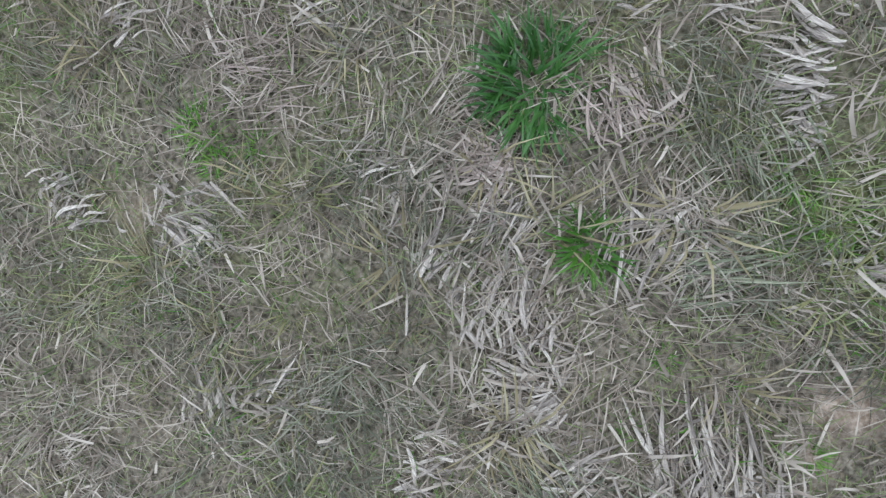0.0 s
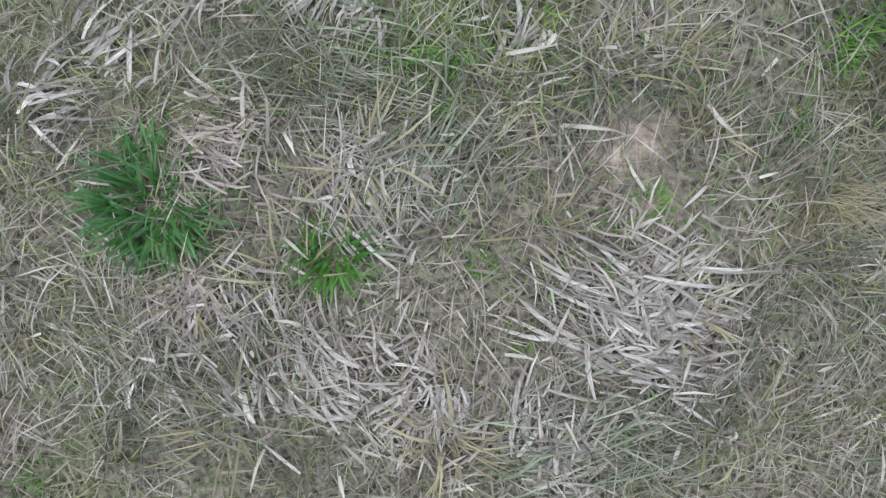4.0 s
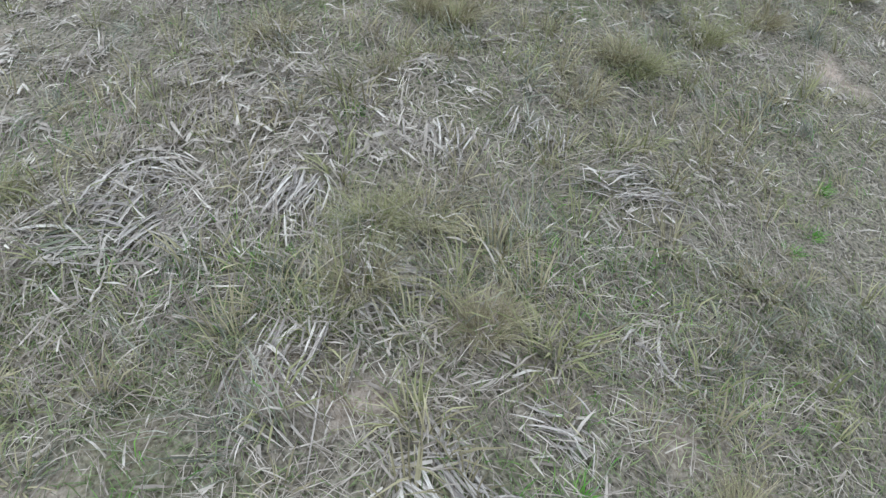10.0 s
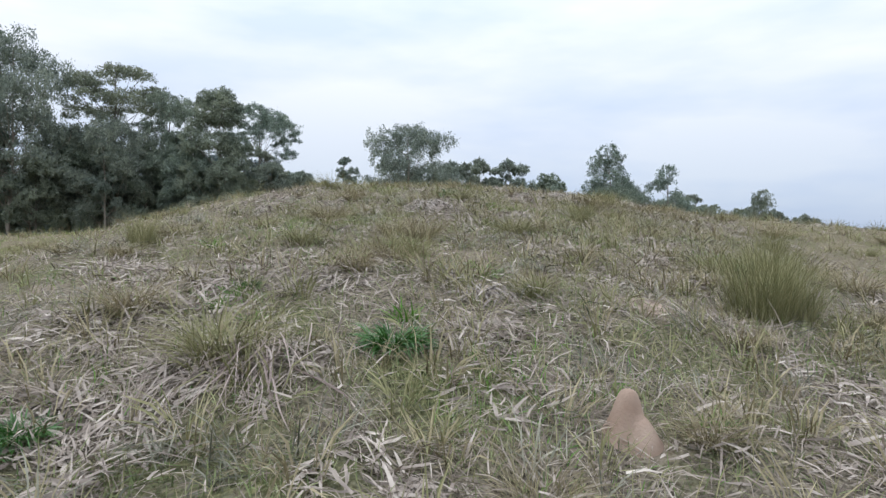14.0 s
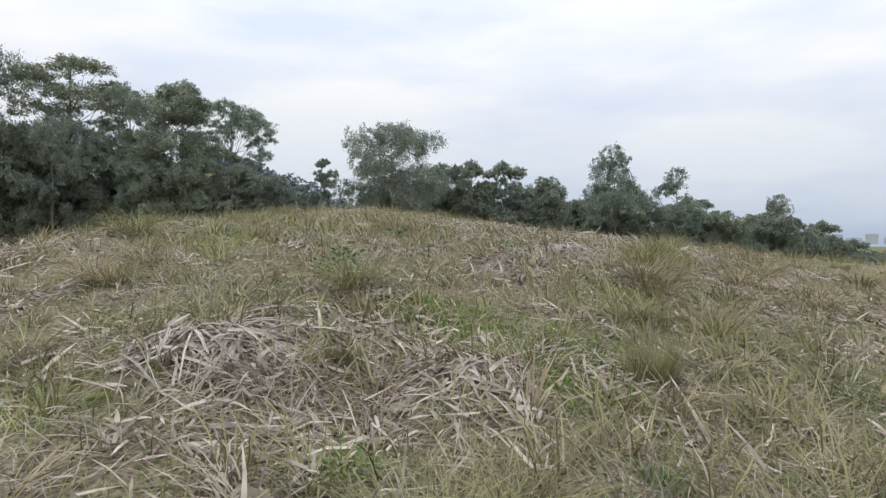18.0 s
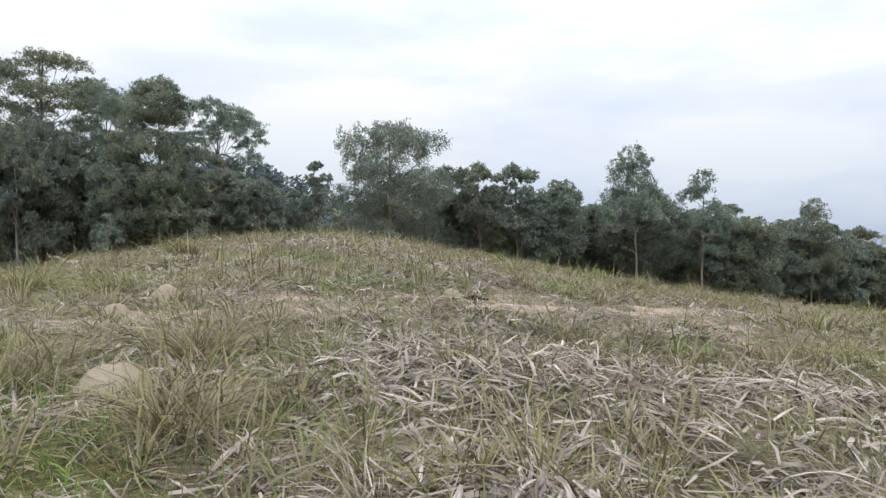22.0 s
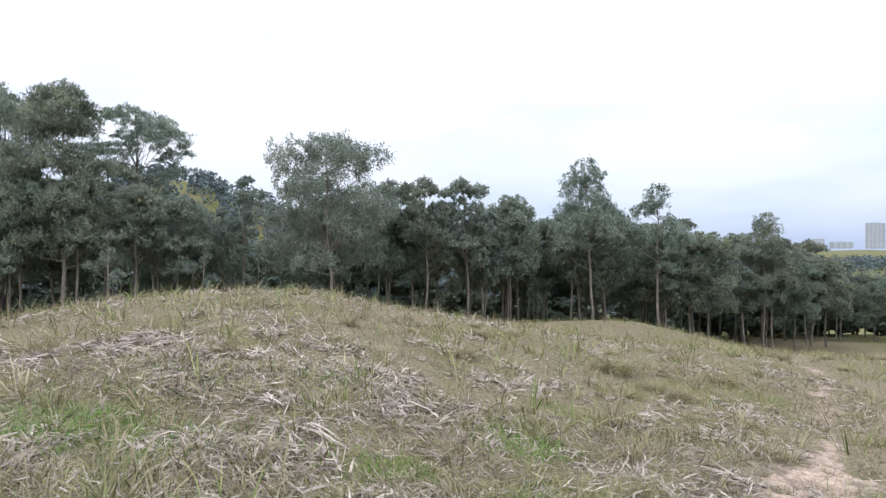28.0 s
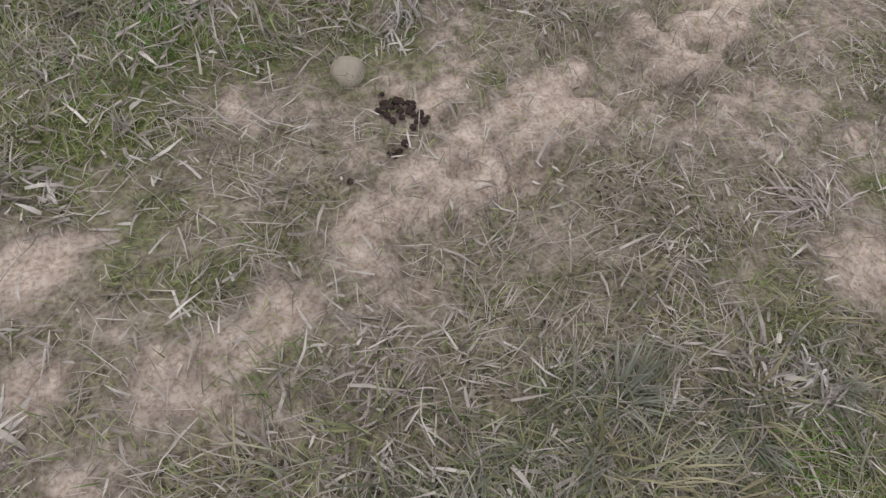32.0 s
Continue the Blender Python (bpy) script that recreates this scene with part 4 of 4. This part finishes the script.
tagged(put(pile, 4.05, 24.22), "dark dry horse dung in a heap of balls", "dung")
ball = lump("dung_ball", .019, .017, .016, M_DUNG, 30, .25, 2)
drop = np.random.default_rng(4)
for i in range(46):
    if i < 34:
        a, r = drop.uniform(0, 6.283), .095 * math.sqrt(drop.uniform())
        x, y, z = r * math.cos(a), r * math.sin(a) * .9, .018 + .035 * max(0, 1 - r / .09) * drop.uniform()
    else:
        x, y = ((.10, -.07), (.12, -.10), (.08, -.10), (.14, -.08), (-.02, -.22), (-.05, -.24), (.01, -.21), (-.07, -.23), (-.27, -.38), (-.06, .12), (.11, -.05), (.06, -.13))[i - 34]
        z = .018
    b = ball if i == 0 else bpy.data.objects.new("dung_ball", ball.data)
    if i:
        scene.collection.objects.link(b)
    b.parent = pile
    z += ground(4.05 + x, 24.22 + y) - ground(4.05, 24.22)
    s = drop.uniform(.75, 1.15)
    b.matrix_basis = pose(x, y, z, 0, 0, drop.uniform(0, 360)) @ Matrix.Diagonal((s, s, s, 1))


# ---- trees ----
def tube(points, radii, sides=7):
    """Rings round a line of points, as vertices and quads."""
    v, q = [], []
    for i, (p, r) in enumerate(zip(points, radii)):
        p = np.asarray(p)
        d = np.asarray(points[min(i + 1, len(points) - 1)]) - np.asarray(points[max(i - 1, 0)])
        d = d / (np.linalg.norm(d) + 1e-9)
        a = np.cross(d, (0, 1, 0) if abs(d[1]) < .9 else (1, 0, 0))
        a = a / np.linalg.norm(a)
        b = np.cross(d, a)
        for k in range(sides):
            t = 6.2832 * k / sides
            v.append(p + r * (math.cos(t) * a + math.sin(t) * b))
        if i:
            for k in range(sides):
                o, k2 = (i - 1) * sides, (k + 1) % sides
                q.append((o + k, o + k2, o + sides + k2, o + sides + k))
    return v, q


def tree(name, seed, tall, reach, low, shape, clumps, leaves, bark, leaf, label, leaf_size=.72):
    """A eucalyptus: a bent tapering trunk, limbs that fork, and leaf clumps with gaps between them."""
    r = np.random.default_rng(seed)
    verts, quads, ends = [], [], []

    def add(points, radii, sides=6):
        v, q = tube(points, radii, sides)
        o = len(verts)
        verts.extend(v)
        quads.extend(tuple(o + i for i in f) for f in q)
    wob = r.normal(0, .012 * tall, (9, 2)).cumsum(0) * .5
    wob -= wob[0]
    stem = [np.array([wob[i, 0], wob[i, 1], tall * .93 * i / 8 - (.3 if i == 0 else 0)]) for i in range(9)]
    thick = .0075 * tall + .03
    add(stem, [thick * (1.25 if i == 0 else 1) * (1 - .1 * i) for i in range(9)], 8)

    def at(t):
        f = min(max(t, 0) * 8 / .93, 7.999)
        i = int(f)
        return stem[i] + (stem[i + 1] - stem[i]) * (f - i)
    def spread(u):
        """The crown's half width at the height u of the crown, 0 to 1."""
        if shape == "cone":
            return min(1.0, .45 + 3 * u) * (1 - u) ** .75 + .04
        if shape == "umbrella":
            return (.3 + 1.2 * u if u < .5 else math.sqrt(max(1 - ((u - .5) / .53) ** 2, .02)) * .92)
        return math.sqrt(max(1 - ((u - .42) / .62) ** 2, .02))
    inner, puff, apart = {"umbrella": (.78, .27, .95), "cone": (.45, .225, .88), "open": (.4, .22, .72)}.get(shape, (.2, .24, .5))
    turn, tries, sizes = 0.0, 0, []
    while len(ends) < clumps and tries < 900:
        tries += 1
        u = r.uniform(0, 1) ** (.62 if shape == "umbrella" else .9) if ends else .97
        turn += 2.4 + r.uniform(-.5, .5)
        ln = reach * spread(u) * r.uniform(inner, 1.0) * (.82 if ends else .2)
        big = reach * puff * r.uniform(.72, 1.25)
        high = tall * (low + (.95 - low) * u) - big * .4
        e = np.array([at(high / tall)[0] + math.cos(turn) * ln, at(high / tall)[1] + math.sin(turn) * ln, high])
        if any(np.linalg.norm((e - o) * (1, 1, 1.3)) < apart * (big + so) * .5 for o, so in zip(ends, sizes)):
            continue
        root = max(tall * low * r.uniform(.72, 1.3), high - ln * r.uniform(.6, 1.1) - (.1 * tall if shape == "umbrella" else .02 * tall))
        s = at(root / tall)
        m = (s + e) / 2 + np.array([0, 0, -.07 * ln]) + r.normal(0, .05 * ln, 3)
        rad = thick * .34 * (1.05 - .7 * root / tall)
        add([s, m, e], [rad, rad * .65, rad * .3], 5)
        for _ in range(3):
            tip = e + r.normal(0, .4, 3) * big + np.array([0, 0, .35 * big])
            add([e, (e + tip) / 2 + r.normal(0, .04, 3), tip], [rad * .3, rad * .2, rad * .08], 4)
        ends.append(e)
        sizes.append(big)
    # each bough carries a dome of sprays, rounded above and open below
    centres, size, sprays = np.array(ends), np.array(sizes), 34
    sc = r.normal(0, 1, (len(centres), sprays, 3))
    sc[..., 2] = np.abs(sc[..., 2]) - .22
    sc *= (r.uniform(.5, 1.05, (len(centres), sprays)) / np.linalg.norm(sc, axis=2))[..., None]
    who, which = r.choice(len(centres), leaves, p=size ** 2 / (size ** 2).sum()), r.integers(0, sprays, leaves)
    p = sc[who, which] + r.normal(0, 1, (leaves, 3)) * (.11, .11, .1)
    p = centres[who] + p * size[who][:, None] * (1.1, 1.1, .75 if shape == "umbrella" else 1.15)
    dirn = r.normal(0, 1, (leaves, 3)) * (.8, .8, 1) + (0, 0, -.7)
    dirn /= np.linalg.norm(dirn, axis=1)[:, None]
    side = np.cross(dirn, r.normal(0, 1, (leaves, 3)))
    side /= np.linalg.norm(side, axis=1)[:, None]
    ln, wd = r.uniform(.13, .25, leaves)[:, None] * leaf_size, r.uniform(.045, .09, leaves)[:, None] * leaf_size
    lv = np.stack([p - dirn * ln, p + side * wd, p + dirn * ln, p - side * wd], 1).reshape(-1, 3)
    top = new(name)
    tagged(top, label, "tree", "eucalyptus wood")
    for part_name, v, q, mat in (("trunk", verts, quads, bark), ("crown", lv, np.arange(leaves * 4).reshape(-1, 4), leaf)):
        ob = new(part_name, quad_mesh(part_name, v, q, mat))
        ob.parent = top
        if part_name == "trunk":
            ob.data.polygons.foreach_set("use_smooth", np.ones(len(ob.data.polygons), bool))
    top["tall"] = tall
    return top


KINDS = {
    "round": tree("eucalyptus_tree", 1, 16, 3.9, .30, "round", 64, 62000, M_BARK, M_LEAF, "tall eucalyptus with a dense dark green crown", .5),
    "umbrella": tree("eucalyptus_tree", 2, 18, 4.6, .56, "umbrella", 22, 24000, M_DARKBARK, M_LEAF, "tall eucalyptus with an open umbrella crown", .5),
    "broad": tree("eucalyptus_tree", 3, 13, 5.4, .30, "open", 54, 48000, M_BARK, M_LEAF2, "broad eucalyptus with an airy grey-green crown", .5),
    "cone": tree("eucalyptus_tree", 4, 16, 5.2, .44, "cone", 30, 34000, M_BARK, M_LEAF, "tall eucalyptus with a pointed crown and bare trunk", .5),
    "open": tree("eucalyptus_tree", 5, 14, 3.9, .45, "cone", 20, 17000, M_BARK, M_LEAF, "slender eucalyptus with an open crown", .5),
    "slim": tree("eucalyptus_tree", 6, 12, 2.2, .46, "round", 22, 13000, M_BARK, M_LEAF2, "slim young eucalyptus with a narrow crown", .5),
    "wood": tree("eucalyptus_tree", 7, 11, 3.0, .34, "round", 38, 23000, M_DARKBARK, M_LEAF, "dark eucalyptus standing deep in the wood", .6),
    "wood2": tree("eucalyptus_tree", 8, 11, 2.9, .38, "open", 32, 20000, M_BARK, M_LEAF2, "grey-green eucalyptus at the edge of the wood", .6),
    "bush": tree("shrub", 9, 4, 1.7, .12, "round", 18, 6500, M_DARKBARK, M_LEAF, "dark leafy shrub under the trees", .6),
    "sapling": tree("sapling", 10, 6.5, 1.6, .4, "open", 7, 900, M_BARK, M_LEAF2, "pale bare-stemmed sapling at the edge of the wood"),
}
FIRST = {}


def plant(kind, x, y, tall, turn, wide=1.0):
    t, s = KINDS[kind], tall / KINDS[kind]["tall"]
    here = pose(x, y, ground(x, y) - .05, 0, 0, turn)
    if kind in FIRST:
        k = s / FIRST[kind]
        return copy_thing(t, here @ Matrix.Diagonal((k * wide, k * wide, k, 1)))
    FIRST[kind] = s
    t.matrix_basis = here @ Matrix.Diagonal((s, s, s, 1))
    return t


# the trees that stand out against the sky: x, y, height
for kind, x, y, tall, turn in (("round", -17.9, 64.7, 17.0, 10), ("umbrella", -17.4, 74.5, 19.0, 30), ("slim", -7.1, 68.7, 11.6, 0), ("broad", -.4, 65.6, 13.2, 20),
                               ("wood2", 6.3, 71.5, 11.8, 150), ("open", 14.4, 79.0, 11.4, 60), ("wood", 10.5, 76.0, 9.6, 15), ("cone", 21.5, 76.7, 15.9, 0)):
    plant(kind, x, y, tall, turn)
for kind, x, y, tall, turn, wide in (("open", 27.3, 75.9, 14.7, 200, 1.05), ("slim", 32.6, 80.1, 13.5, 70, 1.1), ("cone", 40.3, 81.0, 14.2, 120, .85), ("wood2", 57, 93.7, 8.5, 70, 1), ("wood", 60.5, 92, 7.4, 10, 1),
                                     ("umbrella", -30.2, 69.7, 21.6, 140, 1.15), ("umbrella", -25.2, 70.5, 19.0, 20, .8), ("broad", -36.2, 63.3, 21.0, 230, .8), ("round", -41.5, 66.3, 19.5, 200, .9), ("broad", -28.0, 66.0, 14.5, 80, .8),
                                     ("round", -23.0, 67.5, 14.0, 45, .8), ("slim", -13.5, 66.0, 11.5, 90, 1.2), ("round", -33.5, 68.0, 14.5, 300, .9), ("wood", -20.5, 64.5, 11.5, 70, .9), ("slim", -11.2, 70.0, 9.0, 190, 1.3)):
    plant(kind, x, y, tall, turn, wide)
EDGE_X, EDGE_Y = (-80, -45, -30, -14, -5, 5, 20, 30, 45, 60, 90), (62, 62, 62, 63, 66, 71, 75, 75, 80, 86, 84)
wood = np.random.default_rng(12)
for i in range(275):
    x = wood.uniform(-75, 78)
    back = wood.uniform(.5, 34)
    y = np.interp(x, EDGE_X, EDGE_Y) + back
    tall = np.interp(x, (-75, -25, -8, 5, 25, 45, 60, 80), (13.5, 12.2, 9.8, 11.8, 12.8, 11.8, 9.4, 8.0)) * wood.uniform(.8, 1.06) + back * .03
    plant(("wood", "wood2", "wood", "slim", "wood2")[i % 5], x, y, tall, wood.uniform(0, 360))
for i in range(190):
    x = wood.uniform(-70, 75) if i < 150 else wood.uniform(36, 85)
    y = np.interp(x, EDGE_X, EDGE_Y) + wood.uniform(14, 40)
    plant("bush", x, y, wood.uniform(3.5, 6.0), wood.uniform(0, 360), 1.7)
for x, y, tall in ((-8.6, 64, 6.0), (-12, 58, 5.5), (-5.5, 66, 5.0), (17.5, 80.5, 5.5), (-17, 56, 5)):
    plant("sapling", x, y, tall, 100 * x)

# ---- far woods, hills and town ----
far = np.random.default_rng(33)
fx, fy = [], []
while len(fx) < 2600:
    a, r = far.uniform(-1.0, 1.15), far.uniform(210, 1100)
    x, y = r * math.sin(a), r * math.cos(a)
    if fbm(x, y, 160, 77, 2) > (.42 if x < 60 else .47):
        fx.append(x)
        fy.append(y)
fx, fy = np.array(fx), np.array(fy)
n, m = len(fx), 80
pc = far.normal(0, 1, (n, m, 3))
pc /= np.linalg.norm(pc, axis=2)[..., None]
rad = far.uniform(3.5, 7, n)
pc = pc * rad[:, None, None] * (1, 1, 1.1)
pc += np.stack([fx, fy, hill(fx, fy) + rad * .9], 1)[:, None]
u, v = far.normal(0, 1, (n, m, 3)), far.normal(0, 1, (n, m, 3))
u, v = u / np.linalg.norm(u, axis=2)[..., None] * 1.1, v / np.linalg.norm(v, axis=2)[..., None] * 1.1
fv = np.stack([pc - u, pc - v, pc + u, pc + v], 2).reshape(-1, 3)
tagged(new("hazed_far_wood", quad_mesh("hazed_far_wood", fv, np.arange(n * m * 4).reshape(-1, 4), M_HAZED_FARWOOD)), "distant woods on the rolling hills, blue-grey from haze put into their colour", "wood", kind="stuff")


def block(name, x, y, z, w, d, h, storeys, bays):
    """A far tower: walls, a roof house and its windows."""
    top = new(name)
    top.matrix_basis = pose(x, y, z, 0, 0, -math.degrees(math.atan2(x, y)))
    tagged(top, "concrete apartment tower far off, haze put into its pale colours", "building", "far town")

    def box(part_name, cx, cy, cz, sx, sy, sz, mat, parent):
        bm = bmesh.new()
        bmesh.ops.create_cube(bm, size=1, matrix=Matrix.Translation((cx, cy, cz)) @ Matrix.Diagonal((sx, sy, sz, 1)))
        me = bpy.data.meshes.new(part_name)
        bm.to_mesh(me)
        bm.free()
        me.materials.append(mat)
        ob = new(part_name, me)
        ob.parent = parent
        return ob
    box("wall", 0, 0, h / 2, w, d, h, M_WALL, top)
    box("roof", 0, 0, h + 1.2, w * .5, d * .5, 2.4, M_WALL, top)
    for i in range(storeys):
        for k in range(bays):
            box("window", (k + .5 - bays / 2) * w / bays, -d / 2 - .05, (i + .6) * h / storeys, w / bays * .6, .3, h / storeys * .5, M_PANE, top)


block("apartment_tower", 1157, 1461, 0, 40, 30, 62, 14, 5)
for x, y, w, h in ((1085, 1480, 50, 16), (1040, 1500, 26, 24), (1010, 1520, 34, 14), (985, 1540, 20, 22), (690, 1700, 30, 60), (740, 1720, 26, 46), (660, 1800, 30, 52), (820, 1750, 34, 30)):
    block("apartment_tower", x, y, 0, w, 25, h, max(4, int(h / 4)), 4)
